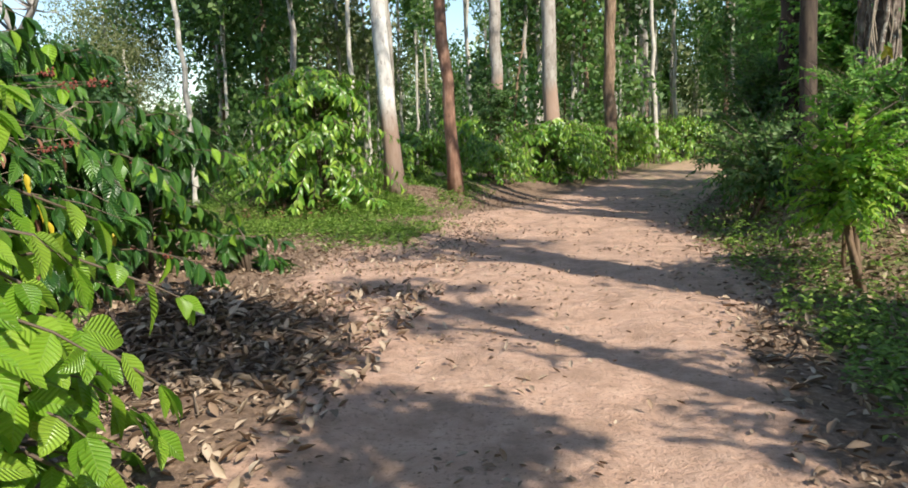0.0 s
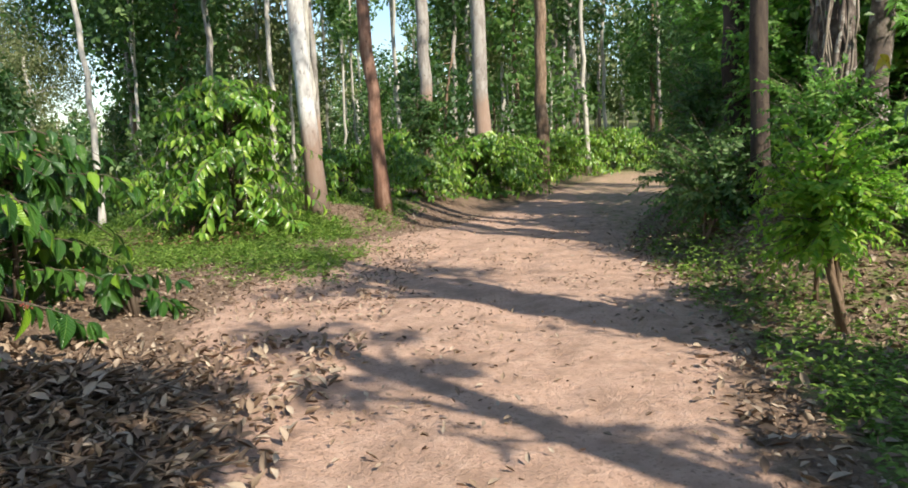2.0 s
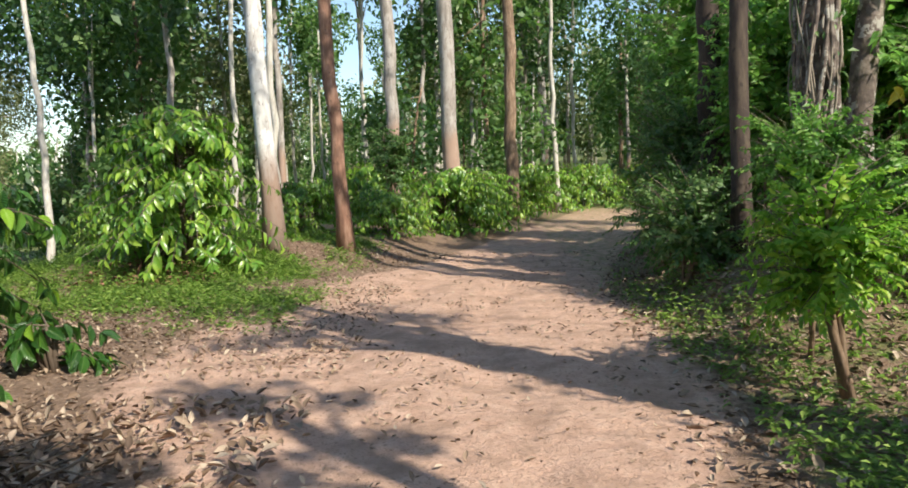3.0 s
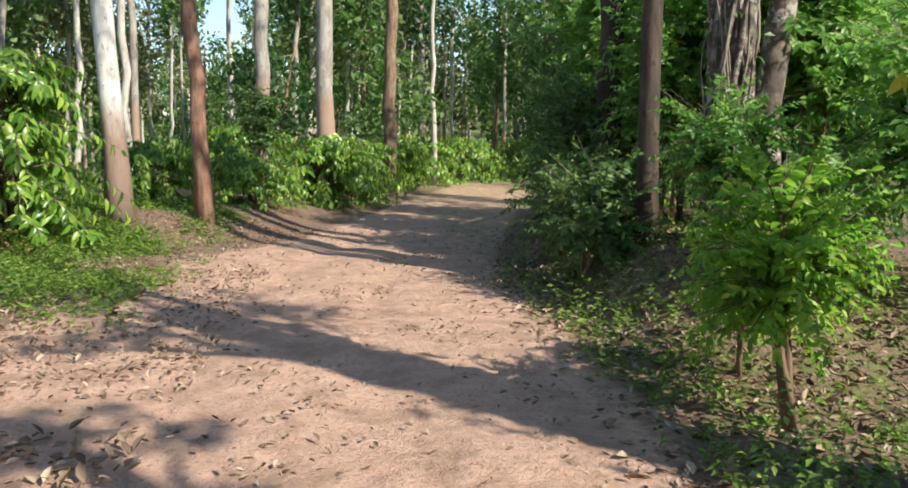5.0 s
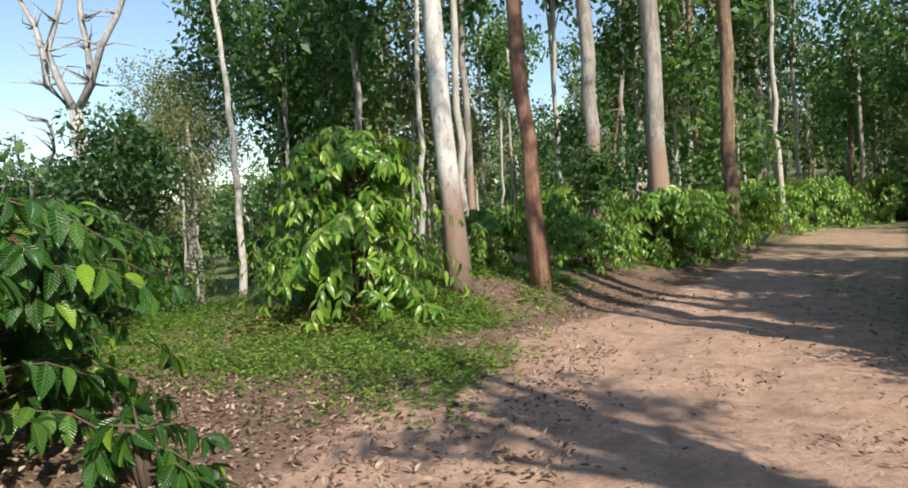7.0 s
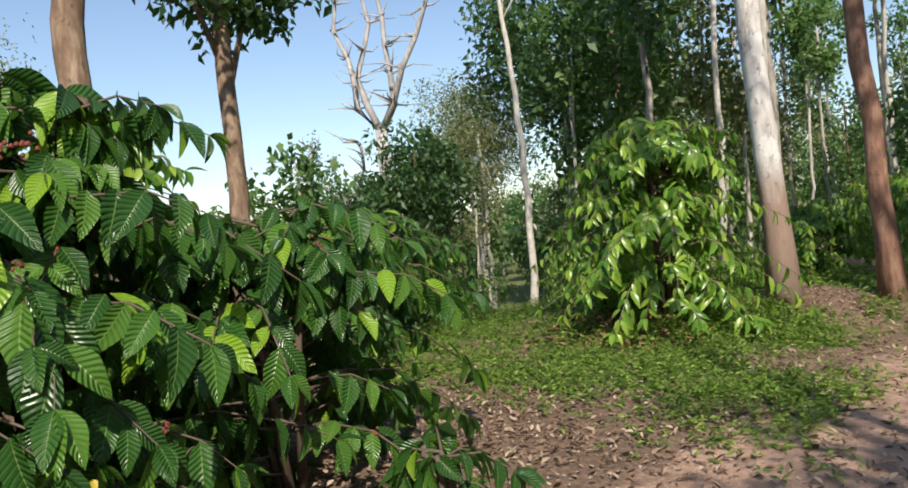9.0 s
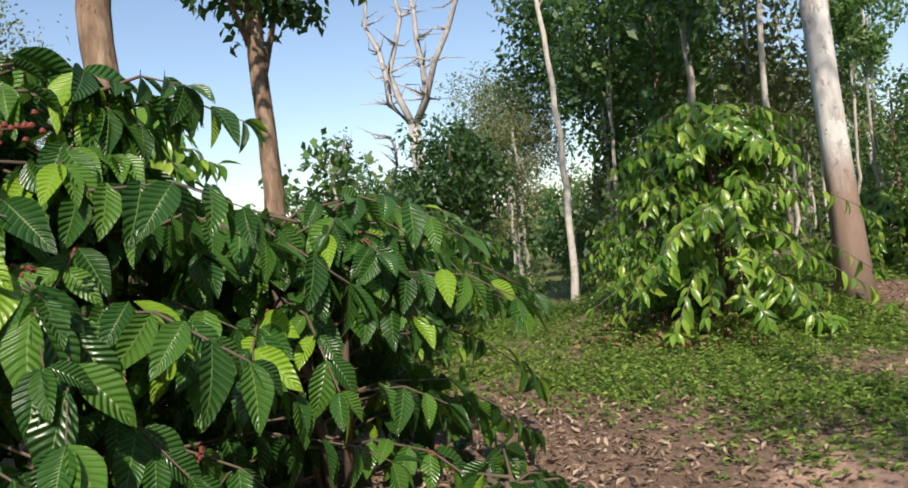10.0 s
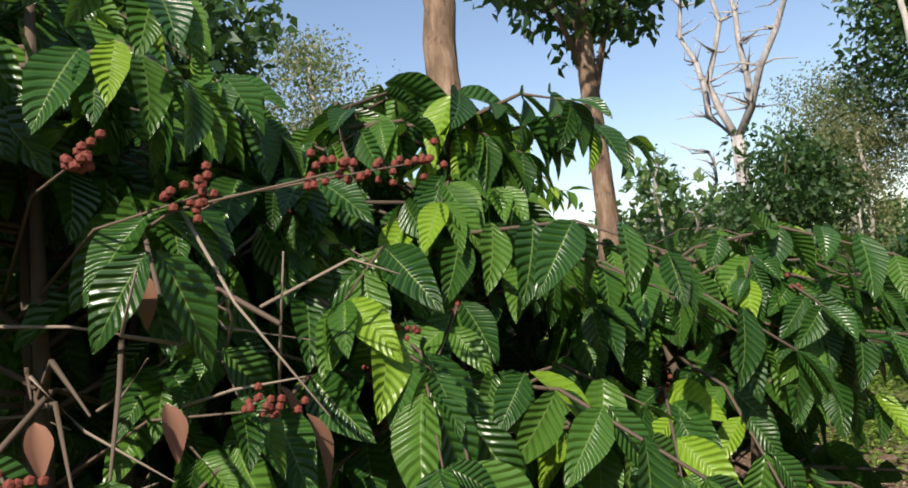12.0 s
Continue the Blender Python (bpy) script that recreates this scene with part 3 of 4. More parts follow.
def dead_tree(place, label, tall, seed, forks, low=0.5, r0=0.34):
    base = empty("dead_tree", place, label, "tree")
    r = np.random.default_rng(seed)
    bm = bmesh.new()
    trunk = [np.array([0, 0, -0.2]), np.array([0.25, 0, tall * low * 0.5]), np.array([0.1, 0, tall * low])]
    tube(bm, trunk, (r0, r0 * 0.8, r0 * 0.7), 9, 0.3)
    part("trunk", bm, M_DEAD_BARK, base)
    for k in range(forks):
        a = -1 + 2 * k / max(1, forks - 1)
        pts = [trunk[2] - [0, 0, 0.1]]
        lean = a * 0.055 * tall
        for i in range(6):
            pts.append(pts[-1] + np.array([lean * r.uniform(0.2, 1.3) + r.normal(0, 0.22), r.normal(0, 0.25), tall * 0.075]))
            lean *= 0.75
        bm = bmesh.new()
        tube(bm, pts, np.linspace(r0 * 0.45, 0.05, len(pts)), 7, 0.3)
        for j in range(1, 7):
            for _ in range(4):
                e = pts[j] + np.array([r.normal(0, 0.7), r.normal(0, 0.7), r.uniform(-0.1, 0.9)])
                tube(bm, [pts[j], (pts[j] + e) / 2 + r.normal(0, 0.12, 3), e], (0.06, 0.03, 0.01), 5)
        part("bough", bm, M_DEAD_BARK, base)
    return base


dead = dead_tree(zed(-21.8, 27.0), "bare dead tree with pale forking boughs", 15, 5, 4, 0.53)
dead_small = dead_tree(zed(-27.6, 29.5), "broken bare dead tree", 8.5, 8, 2, 0.55, 0.2)


# ---- the wood beyond ----
def wood_kind(seed, label, bark, tall, r0, crown, mat):
    return tree((0, 0, 0), label, bark, (np.random.default_rng(seed).normal(0, 0.4), 0.2, tall), r0, r0 * 0.55, (0.15, 0.1), seed, crown, mat, limbs=3, sides=7, group="trees of the wood", wob=0.35)


kinds = [
    wood_kind(61, "slim pale tree in the wood", M_PALE_BARK, 13, 0.11, ((0, 0, 12), (2.0, 2.0, 3.4), 24, 40, 0.36), M_TREE),
    wood_kind(62, "slim grey tree in the wood", M_GREY_BARK, 15, 0.15, ((0, 0, 12), (2.4, 2.4, 5.0), 34, 40, 0.40), M_TREE_DARK),
    wood_kind(63, "brown-stemmed leafy tree in the wood", M_BROWN_BARK, 11, 0.13, ((0, 0, 8.0), (2.4, 2.4, 4.2), 34, 40, 0.38), M_TREE),
    wood_kind(64, "pale thin-crowned tree in the wood", M_PALE_BARK, 10, 0.10, ((0, 0, 8.0), (2.3, 2.3, 3.0), 28, 40, 0.30), M_TREE_PALE_HAZE),
    wood_kind(65, "low bushy tree in the wood", M_BROWN_BARK, 5, 0.08, ((0, 0, 3.2), (2.0, 2.0, 2.6), 34, 40, 0.30), M_TREE_DARK),
    wood_kind(67, "broad dark-leaved tree on the slope", M_BROWN_BARK, 8, 0.14, ((0, 0, 7.5), (3.2, 3.2, 3.2), 70, 90, 0.34), M_TREE_DARK),
    wood_kind(68, "feathery pale-crowned tree on the slope", M_PALE_BARK, 9, 0.12, ((0, 0, 8.0), (2.6, 2.6, 2.6), 60, 110, 0.14), M_TREE_PALE_HAZE),
    wood_kind(66, "leafy undergrowth tree in the wood", M_PALE_BARK, 4, 0.05, ((0, 0, 2.4), (1.8, 1.8, 2.0), 30, 40, 0.26), M_TREE),
]


def planted(k, x, y, s, rz):
    c = copy_thing(kinds[k], Matrix.Translation(zed(x, y)) @ Matrix.Rotation(rz, 4, "Z"))
    c.scale = (s, s, s)


# single trees that stand out; last three unseen, added to shade the far track
for k, x, y, s in ((5, -16.7, 22.9, 0.62), (7, -14.2, 15.8, 1.0), (6, -24.6, 36.5, 1.15), (5, -21.1, 6.2, 1.1), (5, -24.5, 2.8, 1.2), (6, -31.0, 13.5, 1.3), (6, -25.5, 13.0, 0.8),
                   (0, -5.6, 22.0, 1.0), (0, -8.2, 26.3, 0.95), (0, -2.0, 33.8, 1.1), (0, -4.8, 33.5, 0.9), (0, -14.0, 28.3, 0.75), (7, -12.5, 27.0, 1.1), (3, -9.5, 33, 0.9), (3, -12.5, 37, 0.9),
                   (6, -21.6, 33.7, 1.05), (6, -20.0, 31.5, 0.85),
                   (2, 8.0, 12.3, 0.85), (2, 9.0, 15.8, 0.9), (1, 10.4, 18.8, 0.8)):
    planted(k, x, y, s, k + x)
wr = np.random.default_rng(91)
spots = []
while len(spots) < 235:
    a = wr.uniform(-82, 62)                      # degrees to the left (-) and right of straight ahead
    d = 24 + 36 * wr.random() ** 0.8
    if a < -38 and d < 34:
        continue
    x, y = math.sin(radians(a)) * d, 4 + math.cos(radians(a)) * d
    if all((x - u) ** 2 + (y - v) ** 2 > 2.0 for u, v in spots) and abs(x - road_mid(min(y, 40))[0]) > 2.2:
        spots.append((x, y))
for i, (x, y) in enumerate(spots):
    valley = math.degrees(math.atan2(-x, y - 4)) > 27
    k = wr.choice(8, p=(0.02, 0.03, 0.08, 0.2, 0.2, 0.07, 0.1, 0.3)) if valley else wr.choice(8, p=(0.36, 0.12, 0.12, 0.18, 0.07, 0, 0, 0.15))
    s = wr.uniform(0.75, 1.15) * (0.62 if valley else 1.0)
    planted(k, x, y, s, wr.uniform(0, 6.3))
hr = np.random.default_rng(92)
for i in range(110):                             # the wood closes round behind as well: unseen, added to block low sky light
    a, d = radians(hr.uniform(64, 276)), hr.uniform(29, 50)
    planted(hr.choice(8, p=(0.2, 0.2, 0.16, 0.08, 0.1, 0.1, 0.04, 0.12)), math.sin(a) * d, 4 + math.cos(a) * d, hr.uniform(0.8, 1.15), hr.uniform(0, 6.3))
for i, k in enumerate(kinds):
    k.location = zed(3 + 4 * i, 63)


def far_wood(count, seed):
    """The wood past sixty metres, where single trees cannot be told apart."""
    r = np.random.default_rng(seed)
    bm = bmesh.new()
    leaves = {M_TREE: [], M_TREE_DARK: [], M_TREE_PALE_HAZE: []}
    for _ in range(count):
        a, d = radians(r.uniform(-92, 65)), 60 + 75 * r.random()
        x, y = math.sin(a) * d, 4 + math.cos(a) * d
        tall = r.uniform(7, 13) * (0.75 if a < -0.5 else 1.15)
        z = height(x, y)
        tube(bm, [(x, y, z - 0.3), (x + r.normal(0, 0.3), y, z + tall * 0.5), (x + r.normal(0, 0.5), y, z + tall)], (0.22, 0.17, 0.06), 5)
        # a large share of the pale leaf colour imitates haze
        m = [M_TREE, M_TREE_DARK, M_TREE_PALE_HAZE][r.choice(3, p=(0.45, 0.2, 0.35))]
        leaves[m].append(crown_cloud(int(r.integers(1e6)), (x, y, z + tall * 0.62), (2.7, 2.7, tall * 0.5), 30, 20, 0.6)[1:])
    tagged(part("far_wood", bm, M_PALE_BARK, None, "slim pale trunks of the distant wood"), category="wood", kind="stuff")
    for m, some in leaves.items():
        ob = many("far_foliage", LEAF_CARD, np.concatenate([s[0] for s in some]), np.concatenate([s[1] for s in some]), np.concatenate([s[2] for s in some]), m)
        tagged(ob, "massed leaves of the distant wood", "foliage")


far_wood(420, 300)


# ---- trees behind the camera that shade the track ----
SHADE = "shade tree behind the walker"
for x, y, tall, r0, s, head, wide, clumps, per in (
    (3.6, 1.1, 6.8, 0.16, 71, 6.2, (0.9, 0.9, 0.7), 9, 45), (4.4, 3.3, 7.6, 0.30, 72, 7.7, (1.6, 1.3, 1.1), 18, 45), (2.9, -0.6, 4.6, 0.12, 73, 4.4, (0.85, 0.7, 0.55), 13, 65),
    # next three: unseen, added to darken the right verge and the stick heap
    (4.9, 0.6, 3.6, 0.08, 79, 3.5, (1.2, 1.1, 0.8), 24, 70), (5.2, 2.2, 3.4, 0.08, 80, 3.4, (1.0, 1.0, 0.8), 18, 70),
    (2.4, -0.3, 6.3, 0.09, 81, 6.1, (1.1, 0.95, 0.7), 22, 70),
    (2.0, -9, 12, 0.2, 77, 12.5, (2, 2, 1.6), 14, 50), (-6, -5, 10, 0.18, 78, 10.5, (2, 2, 1.6), 14, 50)):
    t = tree(zed(x, y), SHADE, M_BROWN_BARK, (0.1, 0.1, tall), r0, r0 * 0.6, (0.1, 0), s, ((0.1, 0, head), wide, clumps, per, 0.17), M_TREE)
    # leaf clumps added low on two unseen trunks to make their shadows ragged
    if s in (71, 72):
        heads, turns, places, sizes = crown_cloud(s + 9, (0, 0, 3.6), (0.5, 0.5, 1.7), 12, 22, 0.15)
        many("creeper", LEAF_FAR, turns, places, sizes, M_TREE, t)


# ---- right of the track: sapling, creeper, shrubs ----
def shrub(place, label, seed, radius, tall, shoots, leaf, mat, category="shrub", shape=LEAF_FAR, stems=3, stem_r=0.02, name="shrub", low=0.35):
    """Slender stems with feathered sprays of small leaves."""
    base = empty(name, place, label, category)
    r = np.random.default_rng(seed)
    tips = []
    for _ in range(stems):
        a = r.uniform(0, 6.3)
        top = np.array([math.cos(a) * radius * 0.3, math.sin(a) * radius * 0.3, tall * r.uniform(0.7, 0.95)])
        mid = top * 0.5 + np.r_[r.normal(0, 0.05, 2), 0]
        bm = bmesh.new()
        tube(bm, [np.array([r.normal(0, 0.04), r.normal(0, 0.04), -0.05]), mid, top], (stem_r, stem_r * 0.8, stem_r * 0.35), 7, 0.1)
        part("stem", bm, M_BROWN_BARK, base)
        tips.append((mid, top))
    turns, places, sizes = [], [], []
    bm = bmesh.new()
    for k in range(shoots):
        mid, top = tips[k % stems]
        u = r.uniform(0, 1)
        s = mid * (1 - u) + top * u
        s[2] = max(s[2], tall * low * r.uniform(0.8, 1.3))
        a = r.uniform(0, 6.3)
        reach = radius * r.uniform(0.5, 1.05)
        e = s + np.array([math.cos(a) * reach, math.sin(a) * reach, r.uniform(-0.45, 0.95) * radius])
        n = max(4, int(reach / (leaf * 0.28)))
        prev = s
        tube(bm, [s, (s + e) / 2 + [0, 0, 0.05 * reach], e], (0.006, 0.004, 0.002), 3, cap=False)
        for i in range(1, n + 1):
            v = i / n
            q = s * (1 - v) + e * v + np.array([0, 0, 0.2 * reach * v * (1 - v) - 0.1 * v * v])
            d = q - prev
            d = d / (np.linalg.norm(d) + 1e-9)
            prev = q
            side = np.cross(d, [0, 0, 1])
            for sg in (-1, 1):
                turns.append(leaf_turn(side * sg * r.uniform(0.3, 1.1) + d * r.uniform(0.2, 1.0) + r.normal(0, 0.3, 3) + [0, 0, -0.25], np.array([math.cos(a) * 0.75, math.sin(a) * 0.75, 0.6]) + r.normal(0, 0.5, 3)))
                places.append(q)
                sizes.append(leaf * r.uniform(0.7, 1.2) * (1 - 0.4 * v))
    tagged(part("branchwork", bm, M_TWIG, base), kind="stuff")
    many("foliage", shape, turns, places, sizes, mat, base)
    return base


sapling = shrub(zed(2.3, 6.6), "bright yellow-green sapling with feathery leaves", 81, 0.54, 1.5, 150, 0.10, M_SAPLING, "sapling", LEAF_MID, 3, 0.035, "sapling", 0.5)
shrub(zed(2.45, 7.5), "small bright green sapling beside the litter", 181, 0.38, 1.15, 120, 0.075, M_SAPLING, "sapling", LEAF_MID, 3, 0.015, "sapling", 0.4)
shrub(zed(2.3, 10.7), "dark leafy shrub beside the dark trunks", 82, 0.75, 1.2, 130, 0.13, M_TREE)
shrub(zed(2.55, 12.2), "dark twiggy shrub at the edge of the track", 182, 0.8, 1.2, 130, 0.13, M_TREE)
shrub(zed(3.8, 11.9), "leafy green shrub under the trees", 83, 0.9, 3.2, 190, 0.17, M_SHRUB)
shrub(zed(3.0, 13.2), "green shrub at the bend of the track", 84, 0.9, 1.9, 180, 0.11, M_TREE)
shrub(zed(3.4, 8.4), "green undergrowth shrub on the bank", 85, 0.65, 1.2, 150, 0.10, M_SHRUB)
shrub(zed(4.6, 8.2), "tall green shrub beside the thick trunk", 86, 1.0, 2.6, 150, 0.18, M_SHRUB)
shrub(zed(5.2, 11.2), "tall green shrub on the bank", 87, 1.3, 3.8, 220, 0.22, M_SHRUB)
shrub(zed(5.6, 14.0), "tall green shrub under the trees", 88, 1.5, 4.6, 240, 0.23, M_SHRUB)
shrub(zed(4.0, 15.0), "tall green shrub behind the trunks", 89, 1.3, 4.4, 240, 0.22, M_SHRUB)
shrub(zed(6.8, 17.5), "tall leafy shrub among the far trunks", 189, 1.6, 5.2, 260, 0.18, M_TREE)
shrub(zed(4.9, 19.0), "leafy shrub beyond the bend", 190, 1.3, 3.4, 220, 0.17, M_TREE)
shrub(zed(4.2, 12.4), "fresh green shrub between the trunks", 193, 1.0, 4.2, 210, 0.2, M_SHRUB)
shrub(zed(3.2, 9.2), "leafy green shrub at the foot of the thick trunk", 194, 0.6, 1.5, 150, 0.11, M_SHRUB)
shrub(zed(-2.35, 20.6), "leafy creeper mound against the forked tree", 191, 0.5, 2.4, 120, 0.16, M_TREE)

# creeper and hanging roots on the thick trunk
br = np.random.default_rng(96)
turns, places, sizes = [], [], []
for _ in range(330):
    a, z = br.uniform(0, 6.3), br.uniform(0.9, 5.0)
    places.append((math.cos(a) * br.uniform(0.18, 0.36), math.sin(a) * br.uniform(0.18, 0.36), z))
    turns.append(leaf_turn(np.array([math.cos(a) * 0.5, math.sin(a) * 0.5, -0.8]) + br.normal(0, 0.3, 3), np.array([math.cos(a), math.sin(a), 0.5])))
    sizes.append(br.uniform(0.06, 0.13))
many("creeper", LEAF_FAR, turns, places, sizes, M_TREE, big)
for k in range(7):
    a = 3.4 + 0.35 * k
    bm = bmesh.new()
    tube(bm, [(math.cos(a + 0.3 * math.sin(z * 2 + k)) * 0.235, math.sin(a + 0.3 * math.sin(z * 2 + k)) * 0.235, z) for z in np.linspace(0.3, 5.2, 12)], np.linspace(0.035, 0.018, 12), 6)
    part("climbing_root", bm, M_MOTTLED_BARK, big)

for k in range(16):
    a, z0, way = 3.2 + 0.16 * k, br.uniform(0.4, 3.0), br.choice((-1, 1)) * br.uniform(0.5, 1.1)
    bm = bmesh.new()
    tube(bm, [(math.cos(a + way * u) * (0.25 + 0.03 * math.sin(9 * u + k)), math.sin(a + way * u) * (0.25 + 0.03 * math.sin(9 * u + k)), z0 + 1.6 * u) for u in np.linspace(0, 1, 8)], np.linspace(0.016, 0.007, 8), 5)
    part("creeper_stem", bm, M_DRY_TWIG, big)

creeper_tree = tree(zed(2.8, 5.5), "slim trunk clad in dark hanging creeper", M_DARK_BARK, (0.1, 0, 12), 0.09, 0.07, (0, 0), 90,
                    ((0, 0, 12.5), (1.6, 1.6, 1.4), 10, 60, 0.16), M_TREE)
cr = np.random.default_rng(95)
turns, places, sizes = [], [], []
for _ in range(420):
    a, z = cr.uniform(0, 6.3), cr.uniform(1.0, 4.2)
    rad = cr.uniform(0.12, 0.62) * (0.6 + 0.4 * math.sin(z * 3 + a))
    places.append((math.cos(a) * rad, math.sin(a) * rad, z))
    turns.append(leaf_turn(np.array([math.cos(a) * 0.6, math.sin(a) * 0.6, -1.0]) + cr.normal(0, 0.25, 3), np.array([math.cos(a), math.sin(a), 0.5]) + cr.normal(0, 0.2, 3)))
    sizes.append(cr.uniform(0.08, 0.16))
many("creeper", leaf_shape(3, 2, 0.7, 0.2, 0.25), turns, places, sizes, M_TREE_DARK, creeper_tree)
many("yellow_leaf", LEAF_FINE, [leaf_turn(np.array([0.6, 0.1, -0.5]), np.array([-0.3, -0.8, 0.6])), leaf_turn(np.array([-0.5, 0.1, -0.5]), np.array([-0.3, -0.8, 0.6]))],
     [(-0.71, 0.25, 1.93), (-0.65, 0.27, 1.92)], [0.12, 0.1], M_YELLOW, creeper_tree, "single yellowed leaf", "")


# ---- litter, weeds and sticks ----
def strew(name, count, seed, where, shape, size, mat, label, category, flat=0.35, lift=0.01, upright=False):
    r = np.random.default_rng(seed)
    turns, places, sizes = [], [], []
    while len(places) < count:
        x, y = r.uniform(*where[0]), r.uniform(*where[1])
        if r.random() > where[2](x, y):
            continue
        z = height(x, y)
        if upright:
            way = np.array([r.normal(0, 0.5), r.normal(0, 0.5), 1.0])
            up = np.r_[r.normal(0, 1, 2), 0.3]
        else:
            way = np.array([r.normal(), r.normal(), r.normal(0, flat)])
            up = np.array([r.normal(0, flat), r.normal(0, flat), 1.0])
        turns.append(leaf_turn(way, up))
        places.append((x, y, z + lift * r.uniform(0.2, 1.6)))
        sizes.append(size * r.uniform(0.5, 1.3))
    ob = many(name, shape, turns, places, sizes, mat)
    return tagged(ob, label, category, kind="stuff")


def litter_share(x, y):
    bare, g = cover(x, y)
    drift = smooth((noise.noise((x * 0.9, y * 0.9, 11.0)) + 0.5 * noise.noise((x * 2.6, y * 2.6, 5.0)) - 0.05) / 0.35)
    return (1 - bare) * (0.55 + 0.4 * drift) + 0.04 + 0.26 * drift * bare


strew("leaf_litter", 27000, 101, ((-7, 5), (0.5, 17), litter_share), LEAF_DRY, 0.05, M_LITTER, "dry brown leaf litter strewn beside the track", "leaf litter", 0.3, 0.012)
strew("leaf_litter", 2200, 102, ((-4.2, -1.2), (2.2, 6.8), lambda x, y: 1.0), LEAF_DRY, 0.085, M_LITTER, "large curled dry leaves heaped under the bush", "leaf litter", 0.45, 0.03)
strew("leaf_litter", 500, 103, ((-6.3, -4.2), (12.6, 14.6), lambda x, y: 1.0), LEAF_DRY, 0.12, M_DEADLEAF, "red-brown fallen leaves under the sunlit bush", "leaf litter", 0.45, 0.03)


strew("leaf_litter", 3600, 104, ((0.9, 4.2), (3, 13), lambda x, y: (1 - cover(x, y)[0]) ** 0.5), LEAF_DRY, 0.085, M_LITTER, "curled brown leaves drifted below the bank", "leaf litter", 0.4, 0.02)
strew("leaf_litter", 2600, 105, ((-6.5, -1.2), (7.3, 12.2), lambda x, y: 0.25 + 0.75 * (1 - cover(x, y)[1])), LEAF_DRY, 0.058, M_LITTER, "tan fallen leaves on the verge", "leaf litter", 0.35, 0.015)


def brush_heap(x, y, wide, tall, count, seed):
    """Loose heap of dry sticks."""
    base = empty("brush_heap", zed(x, y), "tangled heap of dry grey sticks and leaves", "brush heap")
    r = np.random.default_rng(seed)
    for _ in range(count):
        a, d = r.uniform(0, 6.3), wide * math.sqrt(r.random())
        c = np.array([math.cos(a) * d, math.sin(a) * d, 0.02 + tall * (1 - d / wide) * r.random()])
        w = r.normal(0, 1, 3) * [1, 1, 0.22]
        w = w / np.linalg.norm(w) * r.uniform(0.12, 0.45)
        m = c + r.normal(0, 0.03, 3)
        bm = bmesh.new()
        k = r.uniform(0.003, 0.008)
        pts = [c - w, m, c + w]
        for q in pts:
            q[2] = max(q[2], 0.015)
        tube(bm, pts, (k, k, k * 0.5), 5)
        part("stick", bm, M_TWIG, base)
    a, d = r.uniform(0, 6.3, 6 * count), wide * np.sqrt(r.random(6 * count))
    z = 0.03 + tall * (1 - d / wide) * r.uniform(0.5, 1.05, 6 * count)
    ways = np.c_[r.normal(0, 1, (6 * count, 2)), r.normal(0, 0.4, 6 * count), r.normal(0, 0.45, (6 * count, 2)), np.ones(6 * count)]
    many("dry_leaves", LEAF_DRY, ways, np.c_[np.cos(a) * d, np.sin(a) * d, z], r.uniform(0.04, 0.11, 6 * count), M_LITTER, base, "curled grey-brown dry leaves")


brush_heap(-2.85, 4.9, 0.85, 0.42, 300, 131)
brush_heap(-2.2, 4.3, 0.7, 0.1, 90, 132)


def weed_share(x, y):
    return cover(x, y)[1] ** 1.5


def weeds(name, count, seed, where, tall, leaf, mat, label):
    """Low herbs: tufts of small leaves on short shoots."""
    r = np.random.default_rng(seed)
    turns, places, sizes = [], [], []
    tufts = 0
    while tufts < count:
        x, y = r.uniform(*where[0]), r.uniform(*where[1])
        if r.random() > weed_share(x, y) * (0.4 + 1.2 * max(0, 0.5 + noise.noise((x * 0.8, y * 0.8, 3)))):
            continue
        tufts += 1
        h = tall * (0.25 + 1.5 * r.random() ** 2.5)
        lean = r.normal(0, 0.35, 2)
        z = height(x, y)
        for i in range(7):
            u = r.uniform(0.1, 1)
            q = (x + lean[0] * h * u, y + lean[1] * h * u, z + h * u)
            a = r.uniform(0, 6.3)
            turns.append(leaf_turn(np.array([math.cos(a), math.sin(a), r.uniform(-0.2, 0.7)]), np.array([0, 0, 1.0]) + r.normal(0, 0.3, 3)))
            places.append(q)
            sizes.append(leaf * r.uniform(0.6, 1.3))
    ob = many(name, LEAF_FAR, turns, places, sizes, mat)
    return tagged(ob, label, "weeds", kind="stuff")


weeds("weeds", 10000, 111, ((-9, 0), (8.0, 17)), 0.15, 0.055, M_WEED, "low green weeds on the verge of the track")
weeds("weeds", 3600, 112, ((1.2, 4.6), (1.6, 12)), 0.26, 0.055, M_WEED, "low green weeds below the bank")


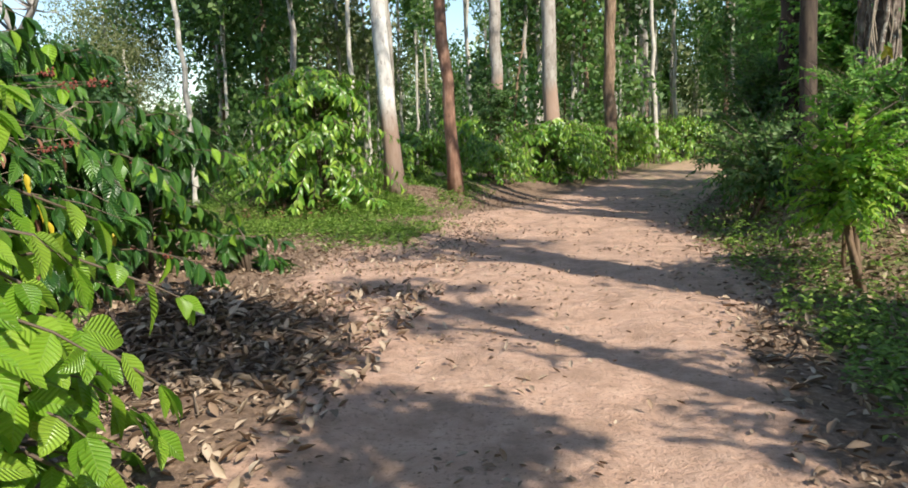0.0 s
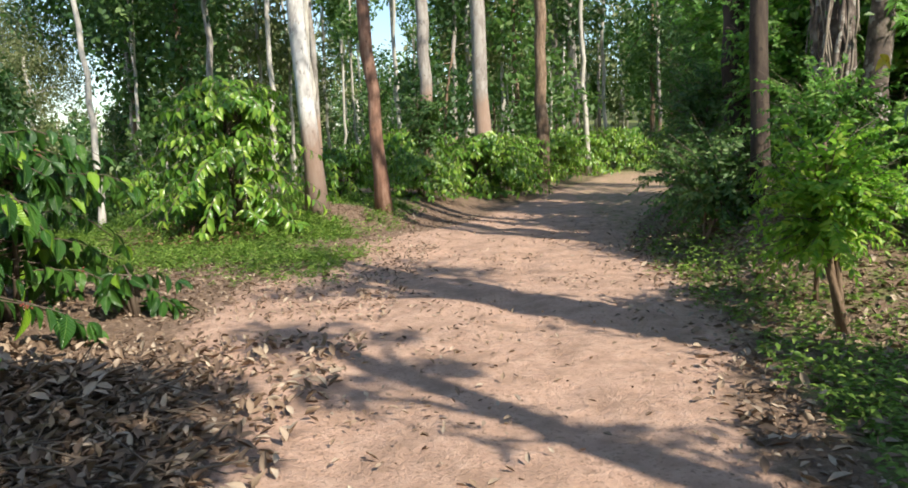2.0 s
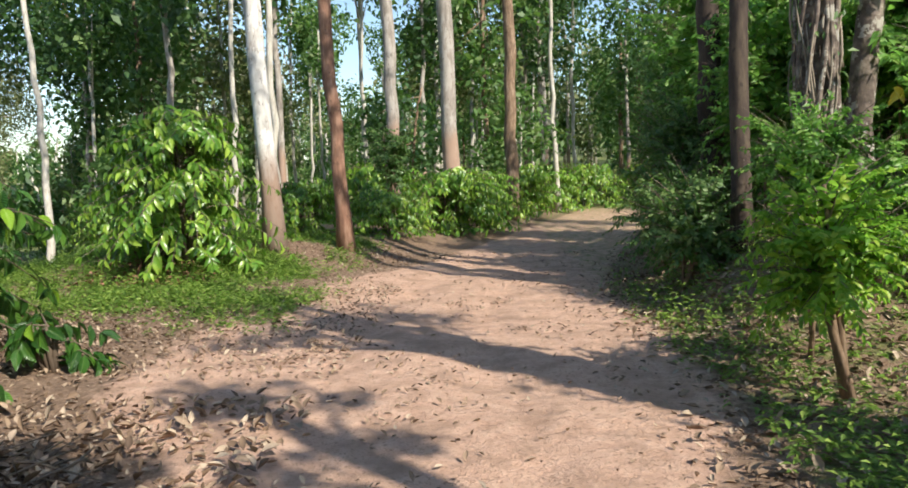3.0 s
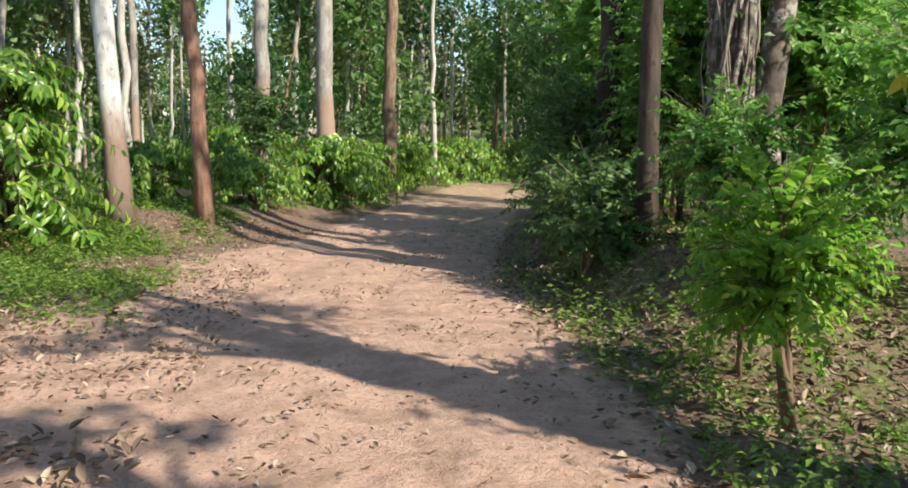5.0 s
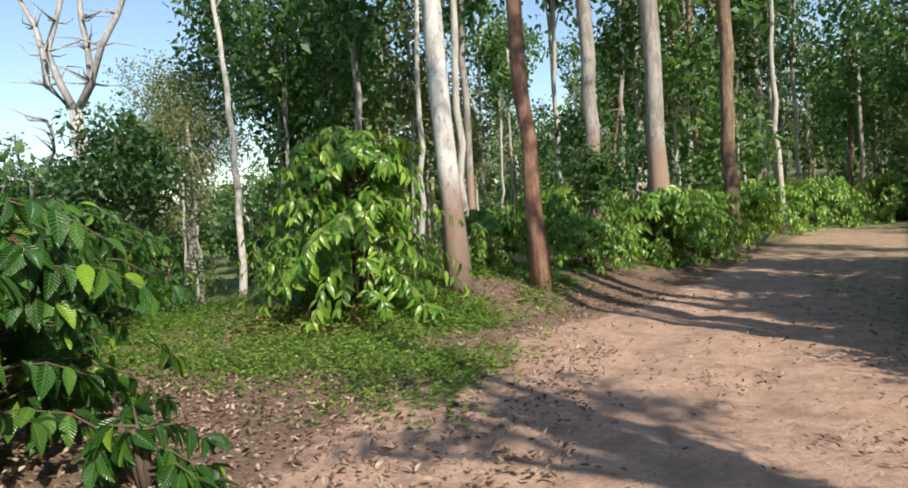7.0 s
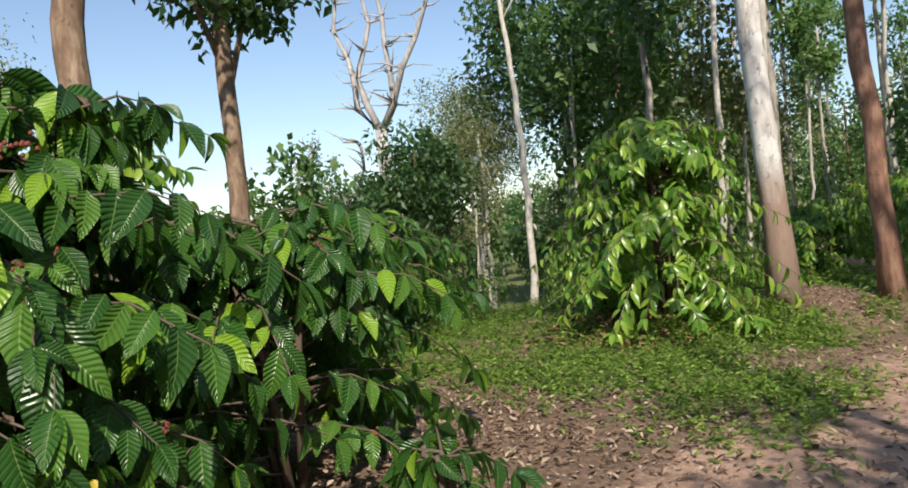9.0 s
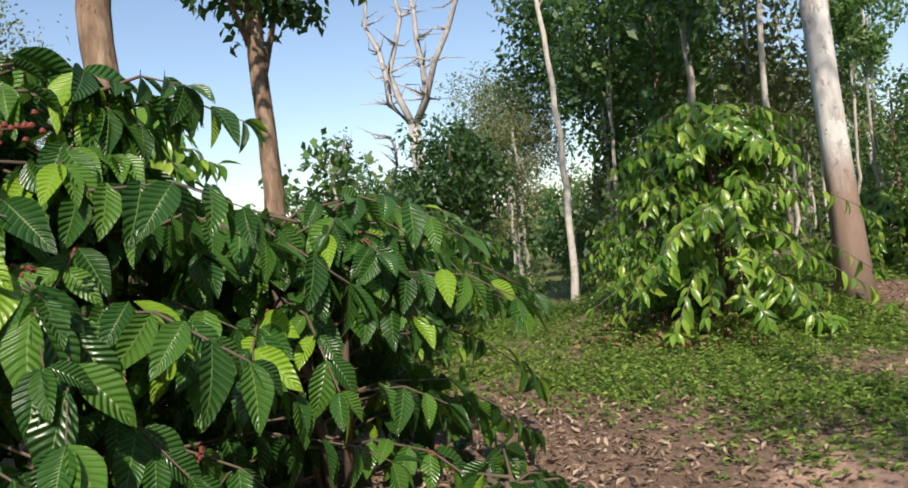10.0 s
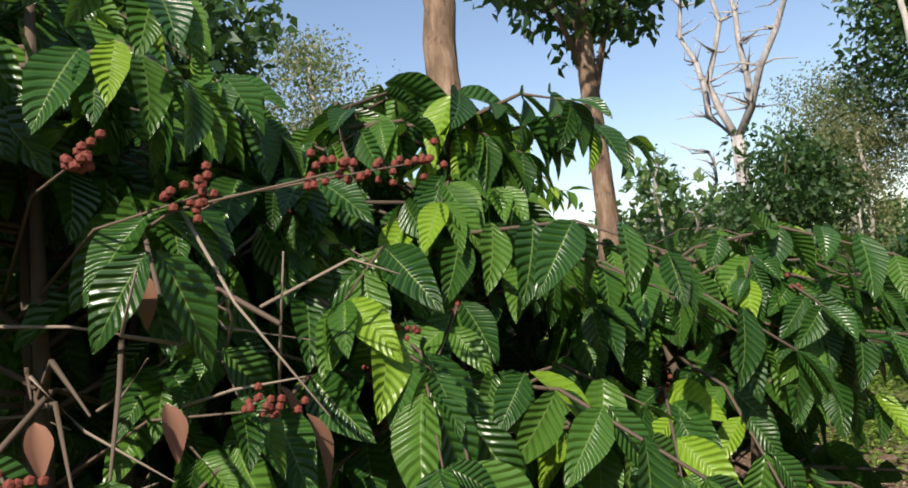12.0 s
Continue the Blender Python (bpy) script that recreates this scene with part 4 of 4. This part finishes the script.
# ---- the near coffee bushes ----
NEAR = "glossy green coffee bush with drooping ribbed leaves"
bush_b = coffee_bush(zed(-5.05, 6.35), 11, 1.4, 2.4, 130, 0.27, LEAF_FINE, M_COFFEE, NEAR + " beside the track", 16, (0.75, -0.3, 0.15), True, 0.4, (-4.25, 5.25, 1.58))
bush_c = coffee_bush(zed(-4.75, 4.9), 12, 1.15, 2.8, 140, 0.26, LEAF_FINE, M_COFFEE, NEAR + " and red berries", 24, (0.8, 0.4, 0.15), True, 0.4, (-4.25, 5.25, 1.58))
bush_f = coffee_bush(zed(-5.1, 5.5), 17, 1.0, 2.75, 110, 0.25, LEAF_FINE, M_COFFEE, NEAR + " between its neighbours", 4, None, False, 0.3)
bush_e = coffee_bush(zed(-4.85, 7.7), 14, 1.4, 1.85, 115, 0.24, LEAF_FINE, M_COFFEE, "low glossy coffee bush beside the taller ones", 4, (0.7, -0.5, 0.1), True, 0.2)
sprig = coffee_bush(zed(-3.6, 7.75), 15, 0.5, 0.5, 18, 0.2, LEAF_FINE, M_COFFEE, "low young coffee plant on the verge", 0, None, True, 0.2)
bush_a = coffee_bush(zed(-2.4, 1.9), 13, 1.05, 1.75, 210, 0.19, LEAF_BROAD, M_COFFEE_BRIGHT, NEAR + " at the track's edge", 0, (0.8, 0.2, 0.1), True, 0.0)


# ripe fruit along the bare inner branches
fr = np.random.default_rng(505)
for x, y, z in ((1.0, 0.72, 1.93), (0.92, 0.45, 1.9), (0.9, 0.25, 1.98), (0.85, 0.95, 1.97), (0.75, 0.6, 1.45), (0.95, 0.1, 1.42)):
    bm = bmesh.new()
    tip = np.array([x, y, z])
    tube(bm, [(0.1, 0.05, z - 0.25), (x * 0.6, y * 0.6, z - 0.02), tip], (0.006, 0.004, 0.002), 5)
    stalk = part("fruit_stalk", bm, M_TWIG, bush_c, "bare twig with clustered dark red berries")
    for k in range(18):
        ob = new("berry", BERRY_MESH)
        ob.parent = stalk
        ob.location = tip - np.array([x, y, 0]) * (0.07 * (k % 2)) + fr.normal(0, 0.018, 3)

# dead twigs and withered leaves in the bare heart of the bush
for k in range(18):
    a = fr.uniform(-0.3, 1.5)
    s0 = np.array([fr.normal(0.42, 0.14), fr.normal(0.38, 0.16), fr.uniform(1.25, 1.75)])
    way = np.array([math.cos(a), math.sin(a), fr.normal(0.1, 0.8)]) * fr.uniform(0.10, 0.26)
    bm = bmesh.new()
    tube(bm, [s0 - way, s0 + fr.normal(0, 0.03, 3), s0 + way], (0.005, 0.004, 0.002), 5)
    part("dead_twig", bm, M_DRY_TWIG, bush_c, "bare grey dead twig")

# spent leaves among the green
er = np.random.default_rng(404)
for host, mat, word, count in ((bush_c, M_YELLOW, "yellowed hanging leaf", 5), (bush_c, M_DEADLEAF, "brown shrivelled leaf", 12), (bush_b, M_YELLOW, "yellowed hanging leaf", 2)):
    mesh = leaf_piece(LEAF_FINE, mat)
    for _ in range(count):
        ob = new("leaf", mesh)
        ob.parent = host
        a = er.uniform(-0.5, 1.2)
        q = Vector((math.cos(a) * er.uniform(0.6, 0.95), math.sin(a) * er.uniform(0.6, 0.95), er.uniform(0.5, 1.8)))
        rot = Matrix(turned(leaf_turn((math.cos(a) * 0.5, math.sin(a) * 0.5, -1.0), (math.cos(a), math.sin(a), 0.4)))[0].tolist()).to_4x4()
        ob.matrix_local = Matrix.Translation(q) @ rot @ Matrix.Scale(er.uniform(0.1, 0.2), 4)
        tagged(ob, word)
